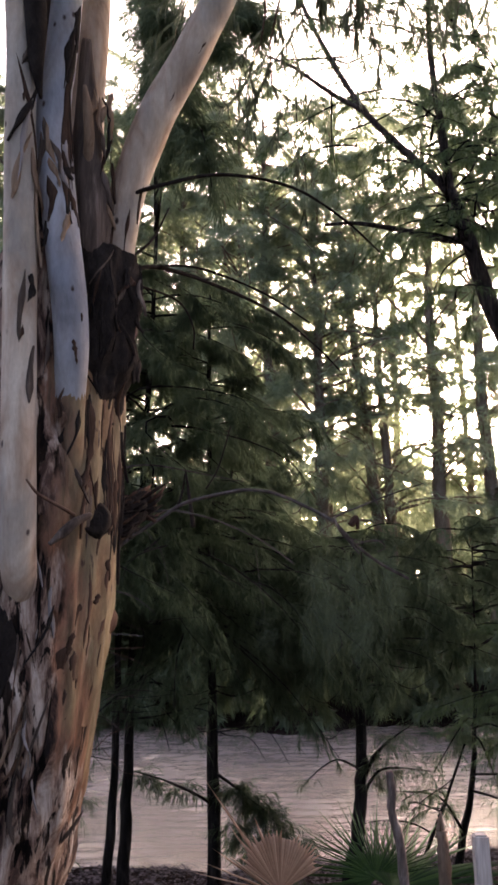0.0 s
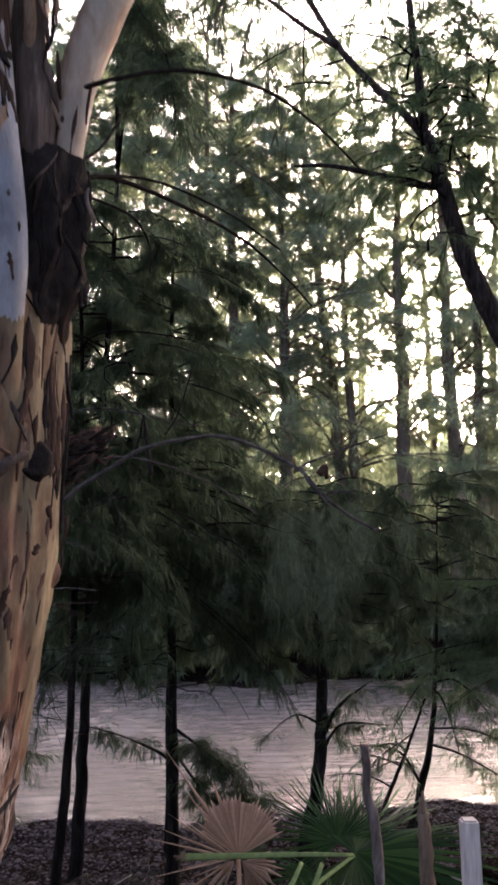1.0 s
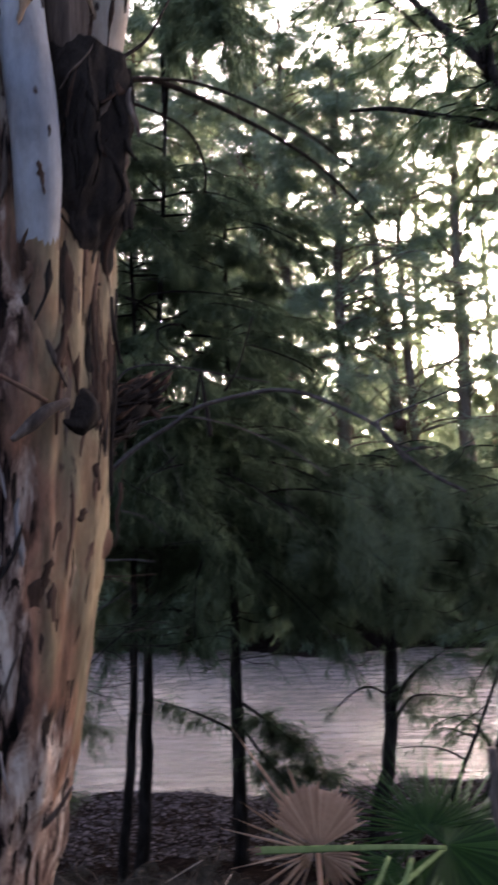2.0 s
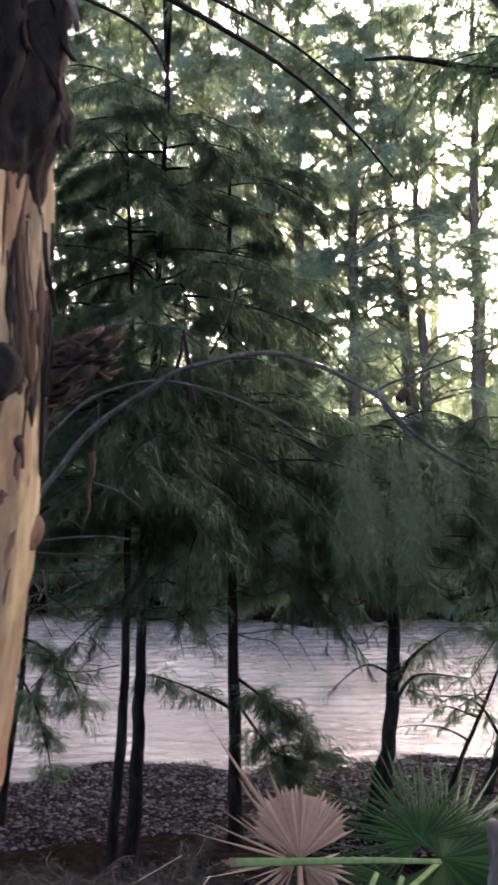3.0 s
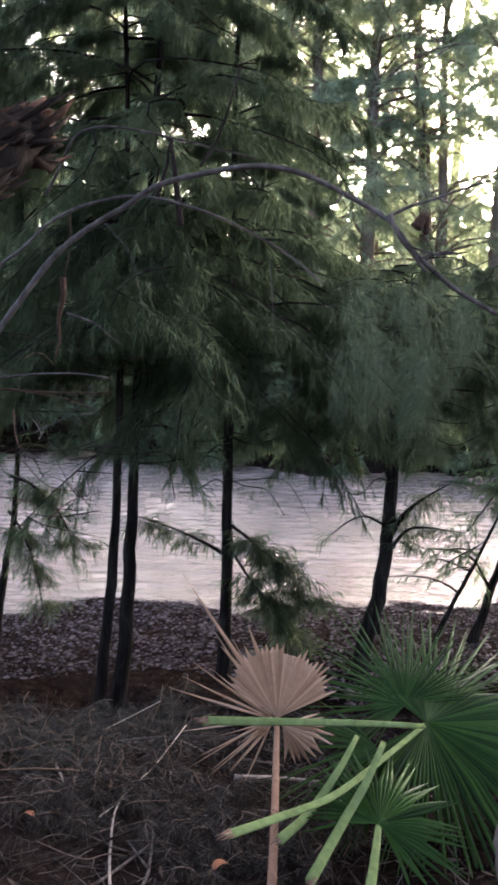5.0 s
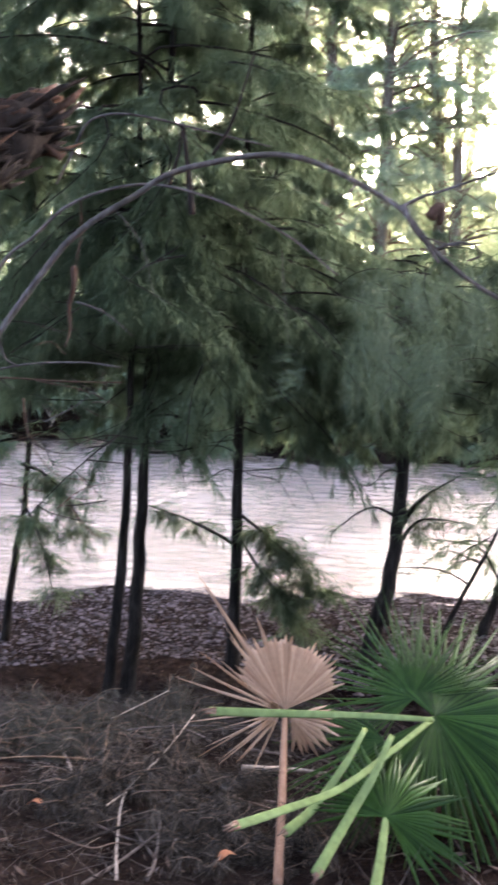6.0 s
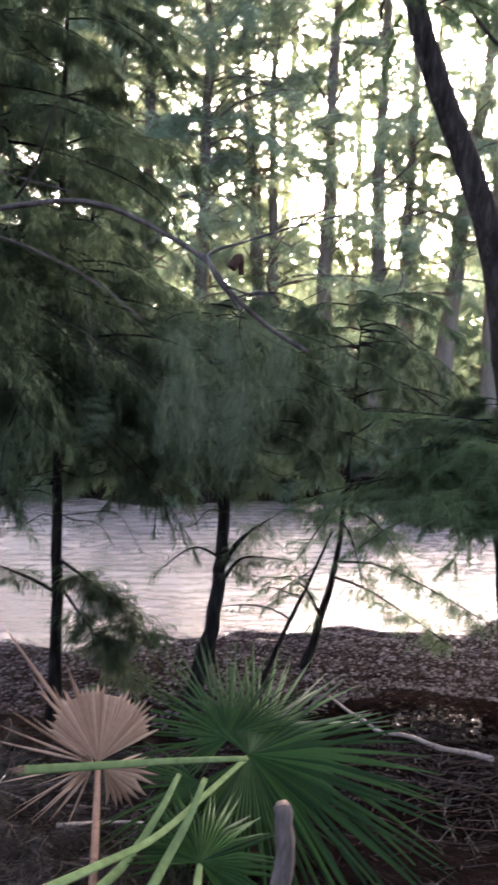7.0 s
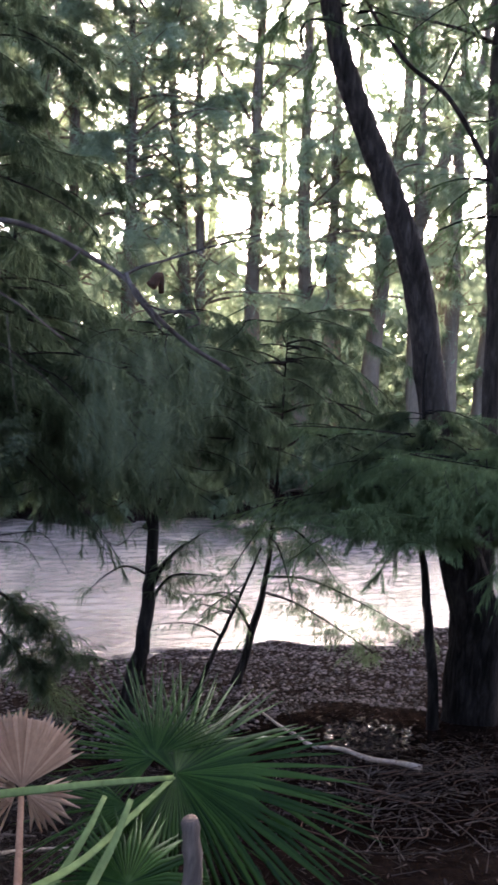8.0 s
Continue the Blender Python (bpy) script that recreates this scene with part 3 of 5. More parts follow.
low_branch(T2, t2_base, [(-1.12, 9.5, 6.0), (-1.0, 8.4, 6.6), (-0.9, 7.4, 6.8), (-0.75, 6.9, 6.5)], 0.03, 44, 100, 50, 0.14, 0.01)
low_branch(T2, t2_base, [(-1.1, 9.5, 6.2), (-0.7, 8.4, 6.9), (-0.2, 7.4, 7.0), (0.05, 6.9, 6.4)], 0.03, 45, 170, 55, 0.14, 0.009)
low_branch(T2, t2_base, [(-1.1, 9.5, 6.25), (-1.0, 8.4, 7.0), (-0.95, 7.4, 7.2), (-0.85, 6.9, 7.0)], 0.03, 46, 90, 45, 0.14, 0.01)
low_branch(T2, t2_base, [(-1.12, 9.5, 5.8), (-1.0, 8.4, 6.2), (-0.8, 7.4, 6.2), (-0.6, 6.9, 5.7)], 0.03, 47, 80, 45, 0.14, 0.01)
low_branch(T4, t4_base, [(1.32, 10.5, -0.75), (1.45, 10.5, -0.5), (1.65, 10.5, -0.3), (1.9, 10.4, -0.1)], 0.04, 34, 20, 20)
low_branch(T4, t4_base, [(1.3, 10.5, -1.0), (1.42, 10.5, -0.75), (1.6, 10.45, -0.6), (2.1, 10.4, -0.62)], 0.028, 35, 26, 20)
low_branch(T4, t4_base, [(1.28, 10.5, -0.62), (1.05, 10.4, -0.5), (0.85, 10.3, -0.55), (0.6, 10.2, -0.75)], 0.016, 36, 5, 10)
low_branch(T4, t4_base, [(1.3, 10.5, -0.1), (1.15, 10.5, 0.25), (1.05, 10.45, 0.6), (0.9, 10.4, 0.9)], 0.05, 37, 10, 16)
low_branch(T5, t5_base, [(2.85, 12, -1.75), (2.6, 11.9, -1.35), (2.35, 11.8, -1.2), (1.9, 11.7, -1.15)], 0.022, 38, 14, 14)
low_branch(T5, t5_base, [(2.95, 12, -1.2), (3.3, 11.6, -1.25), (3.8, 11.2, -1.5), (4.2, 10.9, -1.75)], 0.018, 39, 40, 22)
low_branch(T5, t5_base, [(3.0, 12, -0.3), (2.85, 11.7, -0.25), (2.6, 11.5, -0.5), (2.35, 11.4, -0.85)], 0.018, 54, 24, 22)
low_branch(T5, t5_base, [(3.02, 12, -0.4), (3.2, 11.6, -0.3), (3.45, 11.3, -0.55), (3.7, 11.1, -0.95)], 0.018, 55, 34, 26)
low_branch(T5, t5_base, [(3.0, 12, -0.5), (3.0, 11.6, -0.5), (3.05, 11.3, -0.75), (3.1, 11.1, -1.1)], 0.018, 56, 16, 22)
low_branch(T5, t5_base, [(2.98, 12, -1.0), (3.4, 11.4, -0.9), (4.0, 10.8, -1.1), (4.5, 10.4, -1.35)], 0.016, 40, 40, 22)
bare_rng = np.random.default_rng(57)
for tree, foot, x, y in [(TS, ts_base, -2.75, 10.5), (T2, t2_base, -1.29, 9.5), (T3, t3_base, -0.41, 10.0), (T4, t4_base, 1.3, 10.5)]:
    for i in range(9):
        # nearly bare dead twigs below the crown
        z, side, reach = bare_rng.uniform(-0.25, 1.1), bare_rng.choice([-1, 1]), bare_rng.uniform(0.35, 1.0)
        low_branch(tree, foot, [(x, y, z), (x + side * 0.3 * reach, y - bare_rng.uniform(0, 0.25), z + bare_rng.uniform(-0.06, 0.1)), (x + side * 0.7 * reach, y - bare_rng.uniform(0, 0.5), z + bare_rng.uniform(-0.12, 0.12)), (x + side * reach, y - bare_rng.uniform(0, 0.7), z + bare_rng.uniform(-0.25, 0.1))], bare_rng.uniform(0.007, 0.013), 60 + i, 9, 5, 0.1, 0.006)
casuarina("bare thin sapling leaning over the shore", [(2.0, 11.4, -2.42), (2.25, 11.4, -1.75), (2.5, 11.4, -1.15), (2.75, 11.4, -0.5)], 0.03, 0.012, -1.6, -0.6, 7, (0.9, 0.6), 41, twigs=8, per_twig=10, needle=0.12, width=0.007)


casuarina("tall dark upright trunk behind the leaning tree", [(5.6, 11, -2.4), (5.46, 11, 0.9), (5.32, 11, 3.2), (5.2, 11, 4.6), (5.05, 11, 8.5)], 0.12, 0.06, 5.6, 8.4, 26, (1.8, 1.0), 22, bark=LIGHTER_BARK, twigs=14, per_twig=18, needle=0.14, width=0.01)


# ---- big leaning tree beside the shore ----
def leaning_tree():
    rng = np.random.default_rng(50)
    base = np.array([4.98, 10.0, float(ground_z(4.98, 10.0))])
    ob = thing("leaning_tree", "large dark rough-barked tree forked low and leaning over the bank", "tree", at=base)

    def stem(name, points, r0, r1, sides=14, parent=ob):
        p = smooth_path(points, 6 * len(points)) - base
        v, f = tube(p, np.linspace(r0, r1, len(p)), sides, 0.07, rng)
        return link_mesh(name, v, f, LIGHTER_BARK, parent, True)

    root = np.array([(4.95, 10, -2.5), (4.935, 10, -2.1), (4.93, 10, -1.5), (4.9, 10, -0.95), (4.7, 10, -0.35), (4.52, 10, 0.2)])
    p = smooth_path(root, 20) - base
    v, f = tube(p, np.interp(np.linspace(0, 1, 20), [0, 0.15, 0.4, 0.62, 0.8, 1], [0.4, 0.31, 0.3, 0.27, 0.24, 0.2]), 16, 0.08, rng)
    # shade painted in: the low trunk takes the darker of the two tones
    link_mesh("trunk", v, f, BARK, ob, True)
    stem("stem", [(4.66, 10, -0.3), (4.4, 10, 0.5), (4.13, 10, 1.78), (3.89, 10, 2.77), (3.55, 10, 3.56), (3.04, 10, 4.58), (2.83, 10, 5.17), (2.64, 10, 5.87), (2.47, 10, 6.36)], 0.19, 0.075)
    stem("stem", [(5.0, 10, -1.6), (5.22, 10, -1.05), (5.42, 10, -0.6), (5.5, 10, -0.1), (5.5, 10, 1.2), (5.45, 10.1, 3), (5.2, 10.2, 6), (5.3, 10.2, 9)], 0.19, 0.06)
    stem("limb", [(2.5, 10, 6.27), (2.25, 10, 6.57), (1.9, 10, 6.9), (1.39, 10, 7.47), (0.83, 10, 8.49), (0.5, 10, 9.3)], 0.062, 0.025, 10)
    stem("limb", [(2.47, 10, 6.3), (2.4, 10, 7.1), (2.3, 10.05, 8.2), (2.3, 10.1, 9.5)], 0.068, 0.03, 10)
    stem("limb", [(1.45, 10, 7.4), (1.0, 9.9, 7.6), (0.5, 9.8, 7.9), (0.05, 9.8, 8.1)], 0.04, 0.012, 8)
    stem("limb", [(5.32, 10.05, 2.5), (5.05, 10, 3.2), (4.76, 10, 3.74), (4.17, 10, 4.55), (3.64, 10, 4.88), (3.16, 10, 5.43), (2.8, 10, 6.2)], 0.04, 0.012, 8)
    stem("limb", [(2.64, 10, 5.7), (2.36, 10, 5.72), (1.76, 10, 5.85), (1.3, 10, 5.92), (0.9, 10, 5.9)], 0.055, 0.015, 8)
    n = 250
    start = np.array([(2.27, 10.05, 7.4), (2.3, 10.1, 9.0), (1.2, 10, 8.0), (2.5, 10, 6.2), (3.0, 10, 5.6), (5.3, 10.2, 8.6), (5.2, 10.2, 6.5), (5.3, 10.1, 4.2), (2.8, 10.1, 8.4), (3.2, 10.1, 7.4)])
    start = start[rng.integers(0, 10, n)] - base + rng.standard_normal((n, 3)) * (0.1, 0.1, 0.4)
    length = rng.uniform(0.5, 1.6, n)
    path, sticks, blades = foliage(rng, start, rng.uniform(0, 6.28, n), length, rng.uniform(0, 0.7, n), rng.uniform(0.3, 0.9, n), 16, 24, 0.12, 0.0075, 0.5)
    v, f = limb_tubes(path, 0.012 * length, rng)
    tagged(link_mesh("branchwork", v, f, BARK, ob, True), kind="stuff")
    v, f = joined([sticks, blades])
    tagged(link_mesh("crown", v, f, SPRAY, ob), kind="stuff")
    # low feathery sprays reaching out over the bank
    n = 44
    start = np.stack([rng.uniform(4.2, 5.4, n), rng.uniform(8.8, 10.2, n), rng.uniform(0.15, 0.95, n)], -1) - base
    az = radians(205) + rng.uniform(-1.0, 1.0, n)
    length = rng.uniform(0.9, 2.3, n)
    path, sticks, blades = foliage(rng, start, az, length, rng.uniform(0.05, 0.3, n), rng.uniform(0.15, 0.42, n), 30, 34, 0.085, 0.008, 0.9, 0.6)
    v, f = limb_tubes(path, 0.008 * length, rng)
    tagged(link_mesh("low_branchwork", v, f, BARK, ob, True), kind="stuff")
    v, f = joined([sticks, blades])
    tagged(link_mesh("low_sprays", v, f, SPRAY, ob, label="fresh green feathery sprays in layers"), kind="stuff")
    # arching fronds, each combed with short hanging needles
    for i in range(150):
        at = np.array([rng.uniform(2.7, 5.6), rng.uniform(8.4, 9.7), 0.0]) - base
        at[2] = rng.uniform(0.0, 0.45 + 0.4 * min(at[0] + base[0] - 2.7, 2.3)) - base[2]
        az, long = radians(rng.choice([rng.uniform(165, 215), rng.uniform(-35, 30), rng.uniform(230, 290)])), rng.uniform(0.4, 1.0)
        s = np.linspace(0, 1, 10)
        p = at + np.stack([np.cos(az) * s * long, np.sin(az) * s * long, long * (rng.uniform(0.15, 0.4) * s - rng.uniform(0.25, 0.5) * s**2)], -1)
        m = 190
        u = rng.random(m) * 9
        k = np.minimum(u.astype(int), 8)
        root = p[k] + (p[k + 1] - p[k]) * (u - k)[:, None]
        side = np.array([-np.sin(az), np.cos(az), 0]) * rng.choice([-1, 1], m)[:, None]
        way = unit(0.38 * side + 0.3 * np.array([np.cos(az), np.sin(az), 0]) + (0, 0, -0.75) + 0.14 * rng.standard_normal((m, 3)))
        v, f = joined([tube(p, np.linspace(0.006, 0.002, 10), 4), needle_mesh(root, way, rng.uniform(0.05, 0.11, m) * (1.1 - 0.06 * u), 0.0065, rng, 0.15)])
        link_mesh("frond", v, f, SPRAY, ob)


leaning_tree()


# ---- far bank: tall trees, undergrowth, distant woods ----
def far_tree(x, y, lean, height, r, seed, density=1.0):
    rng = np.random.default_rng(seed)
    z = float(ground_z(x, y))
    pts = [(x - lean * 0.15, y, z - 0.2), (x, y, z + height * 0.3), (x + lean * 0.6, y, z + height * 0.65), (x + lean, y, z + height)]
    n = int(88 * density)
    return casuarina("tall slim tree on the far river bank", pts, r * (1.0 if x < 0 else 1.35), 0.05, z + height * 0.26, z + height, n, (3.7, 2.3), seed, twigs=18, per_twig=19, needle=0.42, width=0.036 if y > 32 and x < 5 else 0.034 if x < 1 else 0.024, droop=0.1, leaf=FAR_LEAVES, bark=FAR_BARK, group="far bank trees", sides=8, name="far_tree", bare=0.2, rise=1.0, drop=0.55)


far_rng = random.Random(8)
for x, lean, r in [(-13, 0.3, 0.2), (-10.6, -0.2, 0.17), (-8.4, 0.2, 0.22), (-6.3, 0.4, 0.16), (-4.4, -0.2, 0.2), (-2.5, 0.1, 0.17), (-0.25, -0.2, 0.15), (0.7, -0.3, 0.2), (2.4, -0.3, 0.22), (4.2, -1.4, 0.2), (4.7, -0.6, 0.17), (6.35, -0.3, 0.24), (8.0, -0.5, 0.27), (9.0, -0.3, 0.2), (10.7, 0.9, 0.3), (13.5, -0.4, 0.26), (15.2, 0.5, 0.25), (17.4, -0.3, 0.22), (19.5, 0.3, 0.25)]:
    far_tree(x, 28.3 + far_rng.uniform(-0.4, 1.2), lean, far_rng.uniform(18.5, 21.5) - (1.5 if 2 < x < 8 else 0), r, int(x * 10) + 500, 1.3 if x < 1 else 0.92)
for i in range(17):
    x = -19 + i * 2.8 + far_rng.uniform(-0.8, 0.8)
    far_tree(x, far_rng.uniform(33, 41), far_rng.uniform(-0.8, 0.8), far_rng.uniform(21, 25), far_rng.uniform(0.14, 0.24), 900 + i, 0.62 if x < 3 else 0.5)


def forked_far_tree():
    """A stout trunk on the far bank that forks some nine metres up."""
    ob, base = far_tree(12.05, 28.5, -0.5, 20.0, 0.24, 77, 0.8)
    ob["label"] = "stout forked tree on the far river bank"
    p = smooth_path([(11.95, 28.5, 6.9), (12.2, 28.5, 7.7), (12.5, 28.5, 8.7), (12.93, 28.5, 9.6), (13.45, 28.5, 10.8), (13.9, 28.5, 13), (14.2, 28.5, 16)], 24) - base
    link_mesh("stem", *tube(p, np.linspace(0.26, 0.08, 24), 10, 0.08, np.random.default_rng(78)), FAR_BARK, ob, True)


forked_far_tree()


def shrub(x, y, size, seed, leaf=SHRUB_LEAVES):
    rng = np.random.default_rng(seed)
    z = float(ground_z(x, y))
    ob = thing("shrub", "dense olive-green undergrowth shrub on the far bank", "shrub", "far bank undergrowth", at=(x, y, z))
    n = 24 if leaf == FAR_LEAVES else 20
    start = np.stack([rng.normal(0, 0.25 * size, n), rng.normal(0, 0.15 * size, n), rng.uniform(0.02, 0.75, n) * size], -1)
    length = size * rng.uniform(0.25, 0.5, n)
    path, sticks, blades = foliage(rng, start, rng.uniform(0, 6.28, n), length, rng.uniform(0.2, 1.1, n), rng.uniform(0.3, 0.9, n), 17, 12, 0.34, 0.09, 0.3)
    v, f = limb_tubes(path, 0.012 * length, rng)
    tagged(link_mesh("branchwork", v, f, FAR_BARK, ob), kind="stuff")
    v, f = joined([sticks, blades])
    tagged(link_mesh("leaves", v, f, leaf, ob), kind="stuff")


# this taller row takes the leaves with haze in their colour
for i in range(22):
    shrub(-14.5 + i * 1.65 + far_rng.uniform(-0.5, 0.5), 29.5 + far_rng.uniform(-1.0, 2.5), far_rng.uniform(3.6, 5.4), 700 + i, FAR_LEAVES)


for i in range(26):
    # low bushes that hang over the water's edge
    shrub(-13 + i * 1.3 + far_rng.uniform(-0.5, 0.5), 25.3 + far_rng.uniform(-1.7, 0.9), far_rng.uniform(1.1, 4.2), 740 + i)


def distant_woods():
    rng = np.random.default_rng(90)
    n = 42000
    x = rng.uniform(-60, 75, n)
    y = rng.uniform(44, 60, n)
    top = 8.0 + 1.4 * np.sin(0.31 * x) + 1.0 * np.sin(0.83 * x + 2)
    z = rng.random(n) ** 0.8 * top
    base = np.stack([x, y, z], -1)
    way = unit(rng.standard_normal((n, 3)) + (0, 0, -0.2))
    v, f = needle_mesh(base, way, rng.uniform(0.6, 1.5, n), rng.uniform(0.25, 0.6, n), rng)
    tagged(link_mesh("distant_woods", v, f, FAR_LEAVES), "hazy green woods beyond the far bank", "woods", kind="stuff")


distant_woods()


# ---- unseen woods added behind the bank; they close it and block light ----
for i, (x, y) in enumerate([(-9, -7), (-6, -11), (-2.5, -9.5), (1.5, -12), (5, -9.5), (9, -8), (11, -1), (-11, 1.5), (11, 5)]):
    z = float(ground_z(x, y))
    casuarina("unseen casuarina added at the back to block light", [(x, y, z - 0.1), (x + 0.1, y, z + 4), (x - 0.1, y, z + 11)], 0.16, 0.04, z + 1.0, z + 11, 80, (3.4, 1.8), 1200 + i, twigs=12, per_twig=11, needle=0.5, width=0.08, group="woods behind the bank")


# ---- the gum tree with peeling bark ----
def gum_tree():
    rng = np.random.default_rng(60)
    base = np.array([-0.86, 2.95, 0.0])
    ob = thing("gum_tree", "old many-stemmed gum tree with peeling cream and orange bark", "tree", at=base)

    def column(name, points, radii, mat, sides=28, lump=0.05, parent=ob, label="", rows=None, torn=0.0):
        """A stem with a lumpy, lobed skin."""
        rows = rows or 14 * len(points)
        p = smooth_path(points, rows)
        k = np.linspace(0, 1, len(radii))
        r = np.interp(np.linspace(0, 1, rows), k, radii)
        v, f = tube(p, r, sides)
        for q in range(rows * sides):
            ring = q // sides
            out = Vector(v[q] - p[ring])
            w = Vector((v[q][0] * 5, v[q][1] * 5, v[q][2] * 1.2))
            g = 1 + lump * noise.noise(w) + lump * 0.5 * noise.noise(w * 3.1) + lump * 0.45 * noise.noise(Vector((v[q][0] * 26, v[q][1] * 26, v[q][2] * 2.2))) + lump * 0.25 * noise.noise(Vector((v[q][0] * 60, v[q][1] * 60, v[q][2] * 9)))
            if torn:
                # old bark stands in ridges on one flank and thins out towards the clean face
                edge = 0.335 - (v[q][0] - base[0] + 0.05 * v[q][2]) + 0.12 * noise.noise(Vector((v[q][0] * 7, v[q][1] * 7, v[q][2] * 2.4)))
                old = min(max(edge / 0.04, 0.0), 1.0)
                if old > 0:
                    a, z = math.atan2(out.y, out.x), v[q][2]
                    warp = 0.35 * noise.noise(Vector((a * 3, z * 2.2, 5.0)))
                    rope = 1 - 2 * abs(noise.noise(Vector((a * 7 + warp * 5, z * 1.5, 1.0))))
                    flake = 1 - 2 * abs(noise.noise(Vector((a * 17 + warp * 8, z * 5.5, 3.0))))
                    g += old * torn * (rope + 0.6 * flake) / max(out.length, 0.05)
            v[q] = p[ring] + np.array(out) * g
        skins.append((p, r, lump))
        return link_mesh(name, v - base, f, mat, parent, True, label)

    skins = []
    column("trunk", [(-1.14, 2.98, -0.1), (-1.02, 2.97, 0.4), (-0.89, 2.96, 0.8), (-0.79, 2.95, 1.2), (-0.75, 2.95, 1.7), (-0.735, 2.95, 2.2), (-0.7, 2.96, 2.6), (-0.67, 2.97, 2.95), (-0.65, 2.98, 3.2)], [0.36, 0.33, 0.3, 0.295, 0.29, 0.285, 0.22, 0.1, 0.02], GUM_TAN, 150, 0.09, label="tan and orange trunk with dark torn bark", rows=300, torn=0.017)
    column("stem", [(-0.705, 2.78, 1.44), (-0.706, 2.66, 1.6), (-0.713, 2.64, 1.8), (-0.729, 2.65, 2.15), (-0.746, 2.66, 2.52), (-0.769, 2.67, 3.0), (-0.79, 2.68, 3.45), (-0.85, 2.7, 4.0), (-1.0, 2.85, 5.0), (-1.1, 2.9, 6.5)], [0.05, 0.056, 0.056, 0.055, 0.054, 0.052, 0.05, 0.048, 0.04, 0.03], GUM_PALE, 20, 0.06, label="smooth cream stem")
    column("stem", [(-0.575, 2.75, 1.72), (-0.583, 2.738, 1.9), (-0.585, 2.725, 2.08), (-0.582, 2.71, 2.31), (-0.598, 2.71, 2.5), (-0.635, 2.72, 2.74), (-0.68, 2.74, 3.14), (-0.672, 2.76, 3.35), (-0.66, 2.78, 3.6), (-0.645, 2.85, 4.6), (-0.62, 2.9, 6.3)], [0.014, 0.032, 0.046, 0.057, 0.06, 0.06, 0.06, 0.058, 0.056, 0.05, 0.04], GUM_GREY, 20, 0.035, label="smooth blue-grey stem")
    column("stem", [(-0.63, 3.02, 2.6), (-0.628, 3.02, 3.0), (-0.62, 3.0, 3.38), (-0.612, 3.0, 3.6), (-0.6, 3.02, 4.2), (-0.56, 3.1, 6.3)], [0.085, 0.07, 0.066, 0.066, 0.06, 0.04], GUM_PALE, 20, 0.05)
    column("stem", [(-0.76, 2.86, 2.5), (-0.765, 2.85, 2.9), (-0.77, 2.84, 3.4), (-0.79, 2.84, 4.2)], [0.09, 0.08, 0.07, 0.05], RAG_BARK, 20, 0.2, label="stem still wrapped in dark bark")
    column("limb", [(-0.54, 2.9, 2.45), (-0.495, 2.9, 2.62), (-0.475, 2.9, 2.75), (-0.437, 2.9, 2.965), (-0.341, 2.9, 3.25), (-0.242, 2.9, 3.45), (-0.125, 2.9, 3.7), (0.1, 2.92, 4.2), (0.5, 3.0, 5.4)], [0.08, 0.068, 0.064, 0.064, 0.068, 0.064, 0.06, 0.05, 0.03], GUM_PALE, 20, 0.05, label="smooth pinkish limb rising at a slant")
    column("broken_branch", [(-0.57, 2.8, 2.98), (-0.56, 2.76, 3.08), (-0.565, 2.74, 3.18), (-0.575, 2.73, 3.25)], [0.016, 0.02, 0.018, 0.008], TAN_RAG, 10, 0.2, rows=14, label="short pinkish broken side stem")
    column("bark_collar", [(-0.56, 2.9, 2.1), (-0.55, 2.87, 2.3), (-0.535, 2.86, 2.5), (-0.5, 2.88, 2.7)], [0.09, 0.135, 0.13, 0.085], KNOT, 60, 0.5, label="dark ragged bark collar", rows=80)
    column("knot", [(-0.56, 2.86, 1.755), (-0.523, 2.81, 1.765), (-0.5, 2.783, 1.775), (-0.496, 2.776, 1.777)], [0.06, 0.058, 0.05, 0.024], KNOT, 30, 0.5, rows=14, label="dark round knot")
    column("broken_branch", [(-0.5, 2.69, 1.775), (-0.535, 2.65, 1.75), (-0.57, 2.63, 1.715), (-0.605, 2.61, 1.68)], [0.008, 0.0125, 0.0135, 0.007], RAG_BARK, 14, 0.3, rows=20, label="short grey broken branch")
    column("twig", [(-0.54, 2.65, 1.77), (-0.59, 2.61, 1.8), (-0.64, 2.58, 1.83), (-0.67, 2.56, 1.87)], [0.006, 0.005, 0.005, 0.003], RED_BARK, 8, 0.05, rows=12)
    stub = column("stub", [(-0.62, 2.98, 1.66), (-0.54, 3.08, 1.735), (-0.45, 3.15, 1.81), (-0.375, 3.2, 1.868)], [0.07, 0.062, 0.055, 0.04], KNOT, 36, 0.4, rows=60, label="dark broken limb stub")
    axis = np.array([0.245, 0.22, 0.208])
    for i in range(26):
        # pale splinters of torn wood at its end
        a = np.array([-0.39, 3.187, 1.855]) + rng.normal(0, 0.016, 3)
        tip = a + axis * rng.uniform(0.03, 0.12) + rng.normal(0, 0.008, 3)
        v, f = tube(np.array([a - axis * 0.05, (a + tip) / 2, tip]) - base, [0.009, 0.007, 0.001], 6, 0.4, rng)
        link_mesh("splinter", v, f, [RED_BARK, RAG_BARK, TAN_RAG, SCAR][i % 4], stub)
    for i in range(130):
        # old bark hanging in shreds along the stub
        k, turn = rng.uniform(0.0, 0.95), rng.uniform(0, 6.28)
        at = np.array([-0.62, 2.98, 1.66]) * (1 - k) + np.array([-0.375, 3.2, 1.868]) * k
